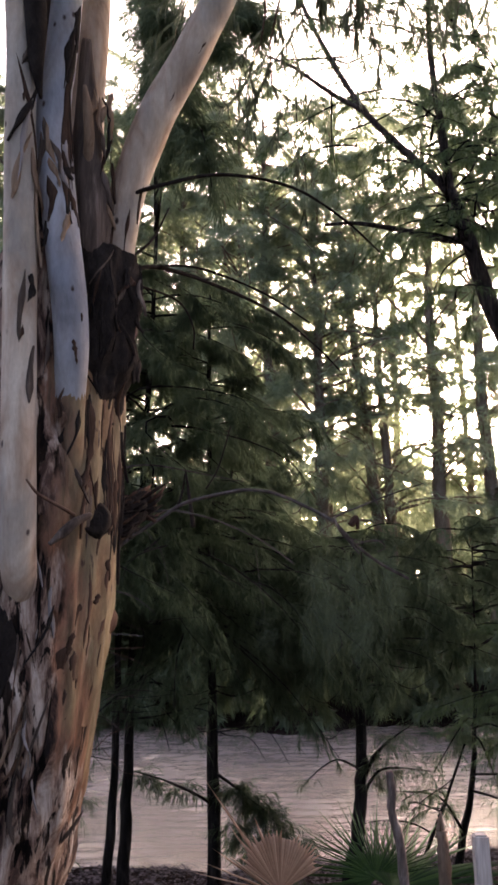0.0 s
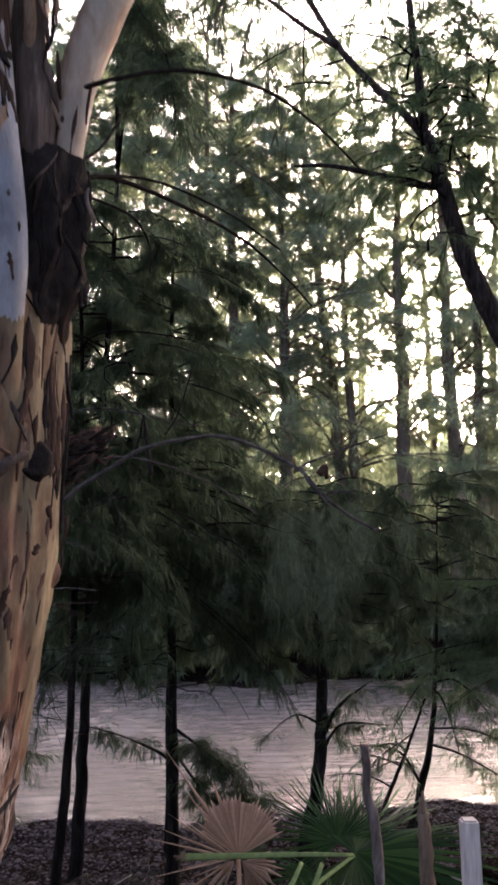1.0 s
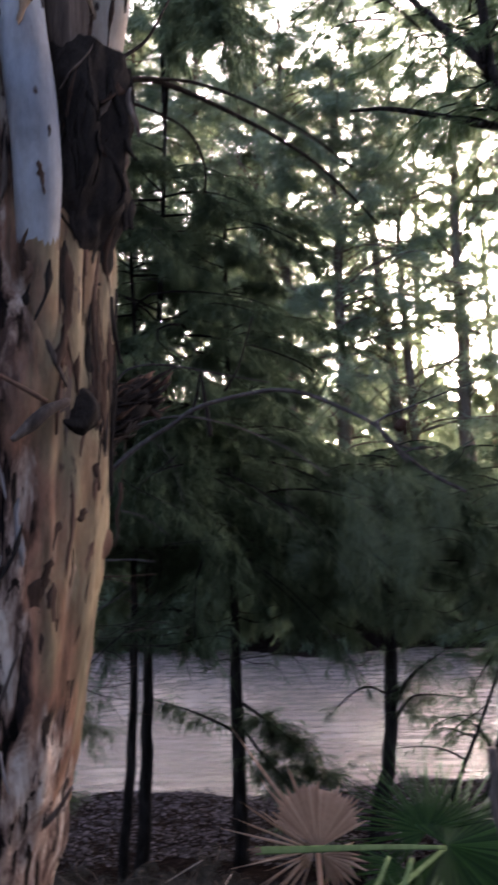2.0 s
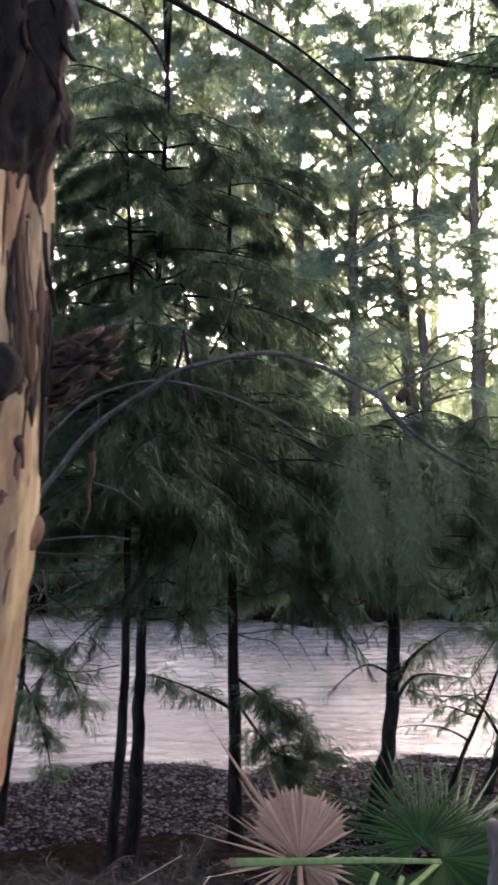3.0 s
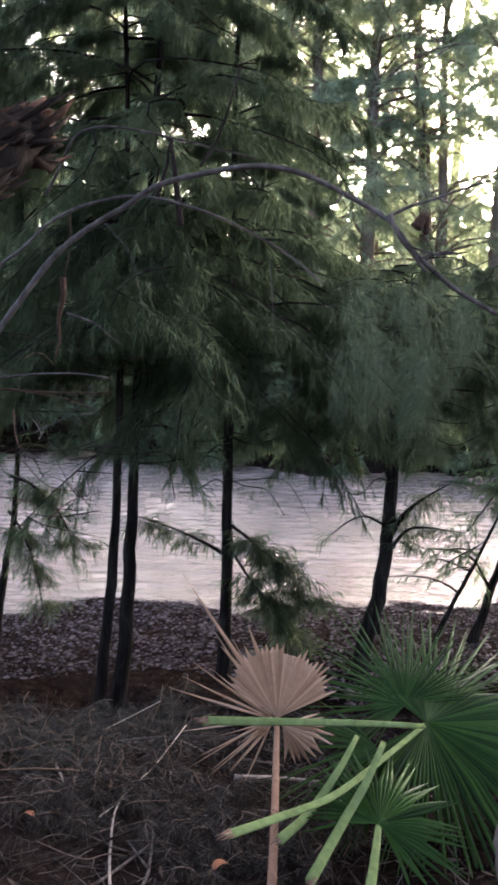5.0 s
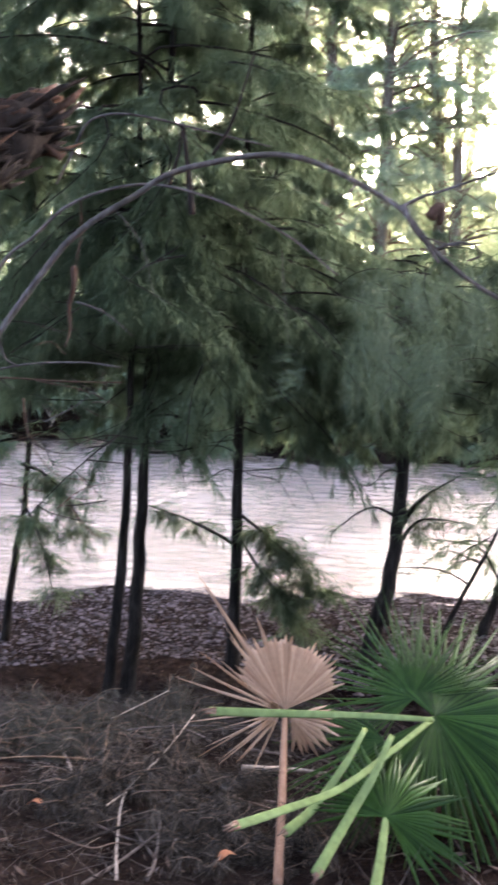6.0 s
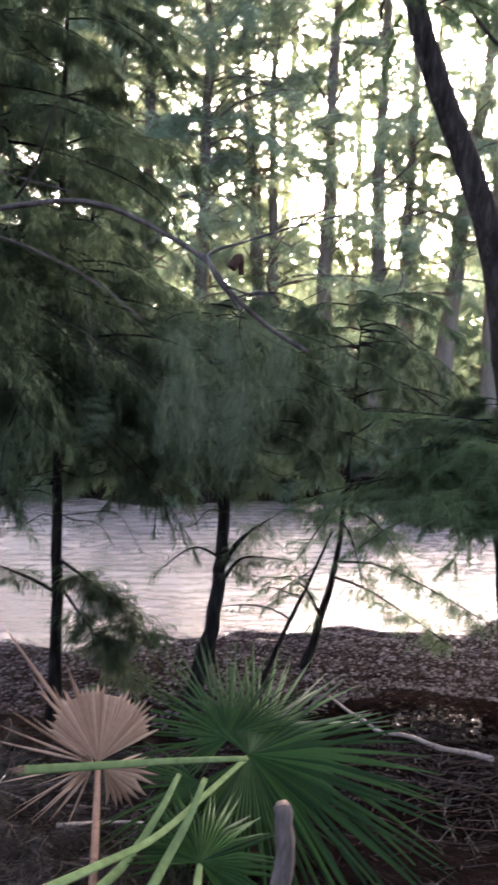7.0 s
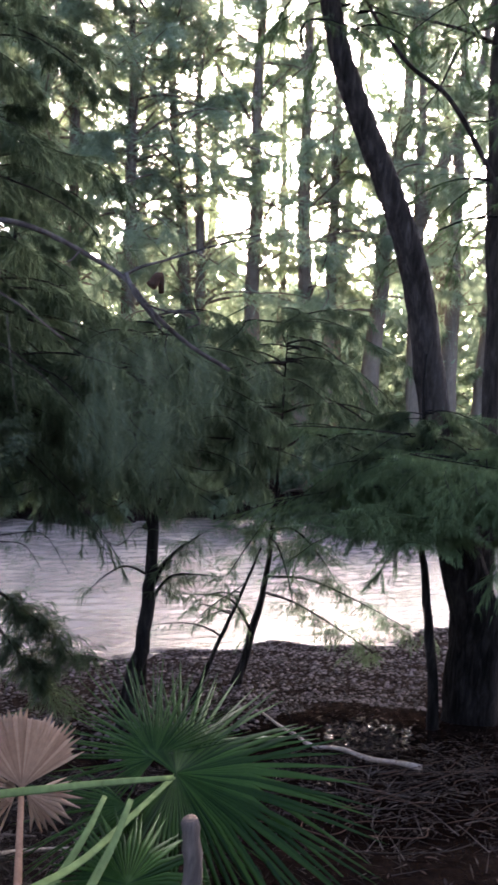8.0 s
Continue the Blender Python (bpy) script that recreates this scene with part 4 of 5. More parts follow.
        side = np.array([-0.62 * math.cos(turn) - 0.4 * math.sin(turn), 0.7 * math.cos(turn) - 0.35 * math.sin(turn), 0.85 * math.sin(turn)]) * (0.07 - 0.026 * k)
        tip = at + side * rng.uniform(0.85, 1.3) + axis * rng.uniform(0.1, 0.3) + rng.normal(0, 0.012, 3) - np.array([0, 0, 0.03]) * rng.random()
        v, f = tube(np.array([at + side * 0.85, (at + side * 1.1 + tip) / 2 + rng.normal(0, 0.008, 3), tip]) - base, [0.004, 0.0065, 0.001], 6, 0.4, rng)
        link_mesh("bark_strip", v, f, [KNOT, SCAR, KNOT, KNOT][i % 4], ob)
    column("burl", [(-0.56, 2.97, 1.53), (-0.52, 2.97, 1.47), (-0.512, 2.97, 1.42), (-0.56, 2.97, 1.34)], [0.015, 0.045, 0.046, 0.02], RED_BARK, 40, 0.7, rows=50, label="reddish swelling with torn bark")
    column("stem_foot", [(-0.57, 2.77, 1.68), (-0.575, 2.75, 1.78), (-0.583, 2.738, 1.92), (-0.585, 2.725, 2.08), (-0.584, 2.72, 2.17)], [0.02, 0.034, 0.046, 0.05, 0.0505], GUM_TAN, 24, 0.1, rows=50, label="tan foot of the grey stem")
    column("twig", [(-0.62, 2.86, 0.74), (-0.57, 2.85, 0.79), (-0.54, 2.845, 0.83), (-0.52, 2.84, 0.865)], [0.008, 0.007, 0.005, 0.002], RAG_BARK, 8, 0.05, rows=12)

    def skin(z, ang, which, off):
        """Places on a stem's lumpy skin, a little way off it."""
        p, r, lump = skins[which]
        out = []
        for zz, aa, oo in zip(z, ang, off):
            c = np.array([np.interp(zz, p[:, 2], p[:, 0]), np.interp(zz, p[:, 2], p[:, 1]), zz])
            way = np.array([math.cos(aa), math.sin(aa), 0.0])
            rr = np.interp(zz, p[:, 2], r)
            q = c + way * rr
            w = Vector((q[0] * 5, q[1] * 5, q[2] * 1.2))
            g = 1 + lump * noise.noise(w) + lump * 0.5 * noise.noise(w * 3.1) + lump * 0.45 * noise.noise(Vector((q[0] * 26, q[1] * 26, q[2] * 2.2)))
            out.append(c + way * (rr * g + oo))
        return np.array(out)

    def strip(z, ang, long, wide, curl, mat, lift, which=0, proud=0.004):
        """A flake or ribbon of old bark that clings to the skin and may peel off at its lower end."""
        n, turn = 9, rng.normal(0, 0.22 if lift > 0 else 0.1)
        u = np.linspace(0, 1, n)
        radius = float(np.interp(z, skins[which][0][:, 2], skins[which][1]))
        zz = z - long * u
        a = ang + (turn * long * u + 0.1 * curl * lift * 8 * u**2 + (0.15 * wide + (0.004 if lift > 0 else 0)) * np.sin(u * rng.uniform(2, 6) + rng.uniform(0, 6))) / radius
        wave = np.convolve(rng.uniform(0.2, 1.6, n + 2), [0.2, 0.6, 0.2], "valid")
        half = wide / 2 * np.clip(np.minimum(u * rng.uniform(1.5, 6) + 0.05, (1 - u) * rng.uniform(1.2, 5) + 0.03), 0, 1) * wave / radius
        off = proud + lift * u**2.5 * 0.8
        v = []
        for side, deep in ((-1, -0.001), (-0.35, 0.003), (0.35, 0.003), (1, -0.001)):
            v.append(skin(zz, a + side * half, which, off + deep + abs(side) * curl * lift * u * 0.5))
        top = np.stack(v, 1)
        inner = np.stack([skin(zz, a + side * half * 0.96, which, off - 0.006 + abs(side) * curl * lift * u * 0.5) for side in (-1, -0.35, 0.35, 1)], 1)
        v = np.vstack([top.reshape(-1, 3), inner.reshape(-1, 3)]) - base
        f = []
        for i in range(n - 1):
            for j in range(3):
                q = i * 4 + j
                f.append([q, q + 1, q + 5, q + 4])
                f.append([q + 36, q + 40, q + 41, q + 37])
            f.append([i * 4, i * 4 + 4, i * 4 + 40, i * 4 + 36])
            f.append([i * 4 + 3, i * 4 + 39, i * 4 + 43, i * 4 + 7])
        for e in (0, 32):
            f.append([e, e + 36, e + 37, e + 1])
            f.append([e + 1, e + 37, e + 38, e + 2])
            f.append([e + 2, e + 38, e + 39, e + 3])
        link_mesh("bark_strip", v, f, mat, ob, True)

    ramble = rng.uniform
    for i in range(150):
        # torn plates and ropes on the shaggy flank
        z, ang = ramble(0.35, 2.75), ramble(236, 294)
        if z > 1.58 and ang > 258 and rng.random() < 0.8:
            continue
        mat = [RAG_BARK, PEEL_BARK, SCAR, RED_BARK, KNOT, RAG_BARK, SCAR, KNOT][rng.integers(0, 8)]
        strip(z, radians(ang), ramble(0.08, 0.34), 0.005 + 0.03 * rng.random() ** 2, ramble(-1, 1), mat, 0.04 * rng.random() ** 2, proud=ramble(0.002, 0.018))
    for i in range(4):
        # dark strips standing in for the shaded hollow where a limb tore away
        strip(ramble(1.44, 1.55), radians(ramble(264, 286)), ramble(0.12, 0.34), ramble(0.04, 0.08), 0.0, KNOT, 0.0, proud=ramble(0.012, 0.02))
    for i in range(14):
        # pale curls beside it
        strip(ramble(0.95, 1.6), radians(ramble(284, 306)), ramble(0.05, 0.2), ramble(0.005, 0.016), ramble(-1, 1), [PEEL_BARK, RAG_BARK, PEEL_BARK, KNOT, TAN_RAG][i % 5], ramble(0.0, 0.04), proud=ramble(0.003, 0.02))
    # dark scars on the clean face: height of the top, turn, length, width
    for z, ang, long, wide in [(1.49, 319, 0.06, 0.016), (1.425, 328.5, 0.085, 0.015), (1.36, 341, 0.15, 0.01), (1.41, 315.5, 0.07, 0.018), (1.36, 312, 0.13, 0.036), (1.3, 320, 0.05, 0.013), (1.26, 323, 0.07, 0.018), (1.63, 340, 0.06, 0.014), (1.52, 333, 0.03, 0.015), (1.23, 309, 0.08, 0.018), (1.05, 321, 0.17, 0.034), (1.0, 316, 0.14, 0.02), (1.12, 342, 0.14, 0.014), (1.845, 311.5, 0.022, 0.018), (1.82, 315, 0.022, 0.02), (1.0, 344, 0.3, 0.03), (0.9, 330, 0.25, 0.016), (0.82, 314, 0.3, 0.026)]:
        strip(z + 0.01, radians(ang), long * 1.15, wide * 1.7, 0.0, SCAR, 0.0, proud=0.001)
    for i in range(14):
        # broad brown stains along the old bark's edge; right-hand ones also paint in shade
        strip(ramble(1.08, 1.36), radians(ramble(306, 320)), ramble(0.08, 0.2), ramble(0.03, 0.055), 0.0, [SCAR, RED_BARK, SCAR][i % 3], 0.0, proud=ramble(-0.001, 0.002))
        strip(ramble(0.45, 1.15), radians(ramble(326, 356)), ramble(0.2, 0.45), ramble(0.03, 0.07), 0.0, [SCAR, KNOT, RED_BARK][i % 3], 0.0, proud=ramble(-0.001, 0.003))
    for i in range(18):
        # faint patches where bark came away at different times
        strip(ramble(0.9, 2.2), radians(ramble(298, 362)), ramble(0.06, 0.24), ramble(0.02, 0.06), 0.0, [RED_BARK, TAN_RAG, RAG_BARK][i % 3], 0.0, proud=-0.0015)
    for i in range(44):
        # reddish and brown streaks low on the face
        strip(ramble(0.4, 1.16), radians(ramble(290, 356)), ramble(0.12, 0.45), ramble(0.008, 0.026), ramble(-0.4, 0.4), [RAG_BARK, RED_BARK, SCAR, TAN_RAG, KNOT][i % 5], ramble(0, 0.008), proud=ramble(0.001, 0.004))
    for i in range(16):
        # torn edges below the collar; dark strips paint in the shade of clefts
        strip(ramble(1.85, 2.3), radians(ramble(308, 366)), ramble(0.1, 0.3), ramble(0.012, 0.04), 0.0, [SCAR, RED_BARK, KNOT, SCAR][i % 4], 0.0, proud=ramble(-0.002, 0.001))
        strip(ramble(1.88, 2.12), radians(ramble(334, 356)), ramble(0.15, 0.3), ramble(0.02, 0.045), 0.0, [KNOT, SCAR][i % 2], 0.0, proud=ramble(-0.001, 0.002))
    for i in range(6):
        strip(ramble(1.8, 2.15), radians(ramble(352, 376)), ramble(0.15, 0.35), ramble(0.02, 0.035), 0.0, KNOT, ramble(0.0, 0.02))
    for i in range(4):
        # rags round the foot of the grey stem, and round its middle
        strip(ramble(1.9, 2.16), radians(ramble(292, 322)), ramble(0.08, 0.25), ramble(0.012, 0.03), ramble(-1, 1), [TAN_RAG, SCAR, RAG_BARK, RED_BARK][i % 4], ramble(0.0, 0.015), proud=ramble(0.003, 0.01))
        strip(ramble(2.72, 3.08), radians(ramble(225, 345)), ramble(0.08, 0.22), ramble(0.014, 0.034), ramble(-1, 1), [RAG_BARK, KNOT, TAN_RAG, RAG_BARK][i % 4], ramble(0.0, 0.02), which=2)
    for i in range(5):
        strip(ramble(1.98, 2.2), radians(ramble(235, 345)), ramble(0.05, 0.16), ramble(0.012, 0.03), ramble(-1, 1), [SCAR, KNOT, RED_BARK][i % 3], ramble(0.0, 0.01), which=13, proud=0.002)
    for i in range(12):
        # torn bark round the reddish swelling
        strip(ramble(1.38, 1.5), radians(ramble(280, 390)), ramble(0.05, 0.14), ramble(0.008, 0.02), ramble(-1, 1), [KNOT, RED_BARK, SCAR][i % 3], ramble(0.01, 0.04), which=12, proud=0.002)
    for i in range(10):
        # rags on the cream stem and between the stems
        strip(ramble(2.3, 3.5), radians(ramble(290, 360)), ramble(0.08, 0.35), ramble(0.01, 0.03), ramble(-1, 1), [RAG_BARK, TAN_RAG, KNOT, PEEL_BARK][i % 4], ramble(0.0, 0.03), which=1)
    for i in range(24):
        strip(ramble(2.1, 3.2), radians(ramble(255, 350)), ramble(0.1, 0.4), ramble(0.015, 0.04), ramble(-1, 1), [RAG_BARK, KNOT, TAN_RAG][i % 3], ramble(0.0, 0.03), which=4)
    # shreds hanging round the collar
    for i in range(54):
        strip(ramble(2.25, 2.69), radians(ramble(235, 390)), ramble(0.06, 0.18), ramble(0.006, 0.022), ramble(-1, 1), [KNOT, SCAR, KNOT, KNOT, RAG_BARK, KNOT][i % 6], 0.04 * rng.random() ** 2, which=7, proud=ramble(0.0, 0.006))
    column("burl", [(-0.92, 2.72, 0.62), (-0.925, 2.66, 0.5), (-0.935, 2.62, 0.36), (-0.96, 2.6, 0.18), (-1.0, 2.6, -0.05)], [0.03, 0.075, 0.105, 0.12, 0.14], GUM_GREY, 20, 0.06, label="smooth pale swelling low on the trunk")

    # old bark still standing between the stems
    column("bark_rag", [(-0.77, 2.62, 3.9), (-0.745, 2.63, 3.63), (-0.735, 2.63, 3.5), (-0.727, 2.63, 3.37), (-0.715, 2.63, 3.25), (-0.7, 2.645, 3.15)], [0.028, 0.03, 0.034, 0.032, 0.022, 0.006], KNOT, 24, 0.5, rows=40, label="dark bark rag between the stems")
    column("bark_rag", [(-0.6, 2.85, 3.5), (-0.592, 2.85, 3.3), (-0.583, 2.84, 3.13), (-0.572, 2.83, 2.96), (-0.56, 2.83, 2.8), (-0.548, 2.85, 2.62)], [0.02, 0.034, 0.045, 0.058, 0.066, 0.06], RAG_BARK, 28, 0.45, rows=60, label="dark rough bark in the fork")
    last = len(skins) - 1
    for i in range(20):
        strip(ramble(2.72, 3.3), radians(ramble(240, 350)), ramble(0.08, 0.22), ramble(0.012, 0.035), ramble(-1, 1), [RAG_BARK, KNOT, TAN_RAG, SCAR][i % 4], ramble(0.0, 0.015), which=last, proud=ramble(0.0, 0.006))
    for i in range(10):
        # dark flakes down the grey stem's right side, its shade put into them too
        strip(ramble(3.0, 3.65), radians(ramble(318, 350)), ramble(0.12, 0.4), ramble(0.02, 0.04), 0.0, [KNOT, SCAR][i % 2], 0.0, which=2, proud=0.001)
        strip(ramble(2.75, 3.15), radians(ramble(255, 335)), ramble(0.05, 0.18), ramble(0.02, 0.045), ramble(-1, 1), [RAG_BARK, SCAR, PEEL_BARK, KNOT, TAN_RAG][i % 5], ramble(0.0, 0.008), which=2, proud=ramble(0.0, 0.004))
    for z, ang, long, wide, which in [(2.33, 290, 0.04, 0.014, 2), (2.3, 296, 0.05, 0.01, 2), (2.42, 318, 0.03, 0.01, 2), (2.36, 293, 0.05, 0.018, 1), (3.42, 318, 0.08, 0.03, 1), (3.18, 300, 0.05, 0.02, 1), (3.3, 270, 0.4, 0.02, 1), (2.95, 330, 0.14, 0.014, 5), (3.3, 310, 0.04, 0.01, 5), (3.5, 320, 0.05, 0.012, 5), (2.85, 300, 0.2, 0.012, 5)]:
        strip(z, radians(ang), long, wide, 0.0, SCAR, 0.0, which=which, proud=0.001)

    # long thin side branches that arch away over the bank
    def shoot(points, thick):
        p = smooth_path(points, 26) - base
        v, f = tube(p, np.linspace(thick * 0.8, 0.003, 26), 6, 0.1, rng)
        return link_mesh("shoot", v, f, KNOT, ob, True)

    shoot([(-0.46, 2.9, 2.62), (-0.36, 3.05, 2.72), (-0.15, 3.3, 2.74), (0.1, 3.6, 2.72), (0.3, 3.82, 2.63), (0.42, 3.95, 2.55)], 0.012)
    shoot([(-0.46, 2.9, 2.63), (-0.38, 3.0, 2.7), (-0.2, 3.2, 2.77), (0.05, 3.4, 2.74), (0.25, 3.55, 2.66)], 0.008)
    shoot([(-0.45, 2.9, 2.6), (-0.38, 3.0, 2.62), (-0.27, 3.1, 2.6), (-0.22, 3.15, 2.52), (-0.22, 3.18, 2.44)], 0.006)
    shoot([(-0.47, 2.86, 2.9), (-0.3, 2.85, 2.95), (-0.1, 2.9, 3.01), (0.15, 3.0, 3.01), (0.35, 3.1, 2.93), (0.5, 3.2, 2.84)], 0.01)
    shoot([(-0.42, 2.9, 2.7), (-0.36, 2.98, 2.8), (-0.31, 3.05, 2.95)], 0.007)

    # the wide crown overhead, unseen, spread to hold skylight off the bank
    n = 110
    top = np.array([(-1.05, 2.87, 6.4), (-0.62, 2.9, 6.2), (-0.55, 3.1, 6.2), (0.5, 3.0, 5.4)])[rng.integers(0, 4, n)]
    length = rng.uniform(1.5, 4.6, n)
    az = rng.uniform(0, 6.28, n)
    length = np.where(np.sin(az) > 0.2, length * 0.45, length)
    path, sticks, blades = foliage(rng, top - base, az, length, rng.uniform(0.4, 1.2, n), rng.uniform(0.1, 0.5, n), 16, 18, 0.2, 0.05, 0.6)
    v, f = limb_tubes(path, 0.012 * length, rng)
    tagged(link_mesh("crown_branchwork", v, f, GUM_PALE, ob, True), kind="stuff")
    v, f = joined([sticks, blades])
    tagged(link_mesh("crown", v, f, GUM_LEAVES, ob), kind="stuff")

    # hanging gum leaves high on the limbs
    n = 70
    start = np.array([(0.1, 2.92, 4.2), (0.3, 2.95, 4.8), (0.5, 3.0, 5.4), (-0.56, 3.07, 5.4), (-0.63, 2.89, 6.0), (-1.05, 2.87, 5.8)])[rng.integers(0, 6, n)] - base
    length = rng.uniform(0.5, 1.9, n)
    path, sticks, blades = foliage(rng, start, rng.uniform(0, 6.28, n), length, rng.uniform(0.1, 0.6, n), rng.uniform(0.3, 0.9, n), 10, 12, 0.11, 0.014, 0.9)
    v, f = limb_tubes(path, 0.008 * length, rng)
    tagged(link_mesh("branchwork", v, f, RAG_BARK, ob, True), kind="stuff")
    v, f = joined([sticks, blades])
    tagged(link_mesh("leaves", v, f, GUM_LEAVES, ob), kind="stuff")


gum_tree()


# ---- fallen arching branch with hanging needles ----
def arching_branch():
    rng = np.random.default_rng(70)
    base = np.array([-1.75, 4.9, float(ground_z(-1.75, 4.9))])
    ob = thing("fallen_branch", "arching grey dead branch with needles hanging from its end", "branch", at=base)

    def bough(name, points, r0, r1, parent=ob, n=None, sides=10, mat=DEAD_WOOD):
        p = smooth_path(points, n or 5 * len(points)) - base
        v, f = tube(p, np.linspace(r0, r1, len(p)), sides, 0.07, rng)
        return link_mesh(name, v, f, mat, parent, True), p

    bough("bough", [(-1.75, 4.9, base[2] - 0.05), (-1.5, 4.8, 0.5), (-1.15, 4.7, 1.15), (-0.82, 4.62, 1.61), (-0.67, 4.6, 1.77), (-0.49, 4.6, 1.89), (-0.37, 4.6, 1.97), (-0.2, 4.6, 2.02), (-0.02, 4.6, 2.05), (0.13, 4.6, 2.03), (0.3, 4.6, 1.96), (0.44, 4.57, 1.88), (0.55, 4.55, 1.76), (0.68, 4.55, 1.66), (0.83, 4.55, 1.58)], 0.0115, 0.0075)
    bough("side_bough", [(-1.45, 4.82, 0.6), (-1.2, 4.78, 1.3), (-1.02, 4.75, 1.63), (-0.9, 4.75, 1.74), (-0.77, 4.75, 1.86), (-0.6, 4.75, 1.93), (-0.44, 4.75, 1.95), (-0.27, 4.75, 1.92), (-0.12, 4.75, 1.87), (0.07, 4.75, 1.78), (0.24, 4.75, 1.66)], 0.0075, 0.004)
    bough("side_bough", [(-1.0, 5.4, 2.02), (-0.88, 5.2, 2.12), (-0.77, 5.0, 2.2), (-0.66, 4.9, 2.22), (-0.54, 4.9, 2.22), (-0.36, 4.9, 2.19), (-0.21, 4.9, 2.16), (-0.04, 4.9, 2.13)], 0.006, 0.003)
    bough("twig", [(0.43, 4.57, 1.89), (0.5, 4.58, 1.93), (0.58, 4.6, 1.96), (0.75, 4.65, 2.03), (0.95, 4.7, 2.1)], 0.007, 0.003, sides=6)
    bough("twig", [(0.44, 4.56, 1.9), (0.47, 4.53, 1.83), (0.52, 4.52, 1.77), (0.57, 4.52, 1.71)], 0.008, 0.005, sides=8)
    bough("twig", [(0.56, 4.54, 1.76), (0.63, 4.52, 1.78), (0.68, 4.5, 1.77), (0.7, 4.5, 1.74), (0.66, 4.5, 1.72)], 0.005, 0.003, sides=6)
    bough("twig", [(0.5, 4.55, 1.8), (0.6, 4.5, 1.77), (0.7, 4.48, 1.78)], 0.004, 0.002, sides=6)
    bough("twig", [(0.28, 4.6, 1.97), (0.25, 4.57, 1.93), (0.22, 4.55, 1.92)], 0.004, 0.002, sides=6)
    bough("bark_rag", [(-0.375, 4.9, 2.19), (-0.364, 4.9, 2.117), (-0.345, 4.9, 2.0), (-0.326, 4.9, 1.866)], 0.006, 0.014, sides=6, mat=KNOT)
    bough("bark_rag", [(-0.38, 4.9, 2.17), (-0.39, 4.9, 2.08), (-0.42, 4.9, 1.97)], 0.004, 0.01, sides=6, mat=KNOT)
    bough("bark_rag", [(-0.743, 4.75, 1.64), (-0.738, 4.74, 1.57), (-0.76, 4.76, 1.487), (-0.752, 4.75, 1.41), (-0.769, 4.75, 1.337)], 0.013, 0.003, sides=6, mat=SCAR)
    bough("twig", [(-0.722, 4.75, 1.889), (-0.719, 4.75, 1.753), (-0.743, 4.75, 1.62)], 0.003, 0.002, sides=6, mat=SCAR)
    bough("twig", [(-1.4, 5.1, 1.15), (-1.113, 5.1, 1.172), (-0.865, 5.1, 1.172), (-0.618, 5.1, 1.182)], 0.006, 0.003, sides=6, mat=SCAR)
    bough("bark_rag", [(0.53, 4.55, 1.86), (0.56, 4.56, 1.9), (0.57, 4.57, 1.84)], 0.02, 0.01, sides=6, mat=SCAR)
    bough("twig", [(-1.5, 4.9, 1.05), (-1.1, 5.0, 1.22), (-0.8, 5.05, 1.26), (-0.62, 5.05, 1.25)], 0.006, 0.003, sides=6)
    bough("twig", [(-0.753, 4.85, 1.51), (-0.641, 4.85, 1.473), (-0.527, 4.85, 1.388)], 0.005, 0.002, sides=6)
    bough("twig", [(-0.609, 4.85, 1.858), (-0.507, 4.85, 1.737), (-0.455, 4.85, 1.548)], 0.0025, 0.0012, sides=6)
    bough("twig", [(0.029, 4.8, 1.743), (0.06, 4.8, 1.491), (0.081, 4.8, 1.38)], 0.002, 0.001, sides=6)
    bough("twig", [(-1.078, 4.85, 1.426), (-1.042, 4.85, 1.285), (-0.98, 4.85, 1.244)], 0.006, 0.003, sides=6)
    bough("twig", [(-0.89, 4.9, 1.024), (-0.776, 4.9, 1.088), (-0.714, 4.9, 1.137)], 0.004, 0.002, sides=6)
    bough("twig", [(-0.116, 4.85, 2.443), (-0.185, 4.85, 2.204), (-0.253, 4.85, 2.08)], 0.004, 0.006, sides=6, mat=KNOT)
    for i in range(34):
        # a tangle of thin dead twigs low on its side
        a = np.array([rng.uniform(-1.5, -0.55), rng.uniform(4.9, 5.6), rng.uniform(0.55, 1.5)])
        d = unit(rng.standard_normal(3) * (1.0, 0.5, 0.45)) * rng.uniform(0.15, 0.45)
        bough("twig", [a, a + d * 0.5 + rng.normal(0, 0.03, 3), a + d], rng.uniform(0.0015, 0.004), 0.001, sides=6, mat=[KNOT, SCAR, KNOT][i % 3])
    # needles in soft hanging plumes
    n = 46
    start = np.stack([rng.normal(0.58, 0.21, n), rng.uniform(4.6, 5.4, n), rng.uniform(1.22, 1.74, n)], -1)
    start[:, 2] -= 0.5 * np.abs(start[:, 0] - 0.6) * rng.random(n)
    stem = start + rng.standard_normal((n, 3)) * (0.12, 0.12, 0.05) + (0, 0, 0.1)
    per = 80
    base_at = (start[:, None] + rng.standard_normal((n, per, 3)) * (0.02, 0.02, 0.05)).reshape(-1, 3)
    lean = np.repeat(rng.standard_normal((n, 1, 3)) * 0.35, per, 1)
    way = unit(lean * 1.6 + rng.standard_normal((n, per, 3)) * 0.42 + (0, 0, -0.6)).reshape(-1, 3)
    size = np.repeat(rng.uniform(0.05, 0.14, (n, 1)), per, 1).ravel() * rng.uniform(0.6, 1.2, n * per)
    blades = needle_mesh(base_at - base, way, size, 0.0022, rng, 0.15)
    sticks = strip_mesh(stem - base, start - base, 0.005, rng)
    v, f = joined([sticks, blades])
    tagged(link_mesh("needles", v, f, NEAR_NEEDLES, ob, label="soft blue-green hanging needles"), kind="stuff")


arching_branch()


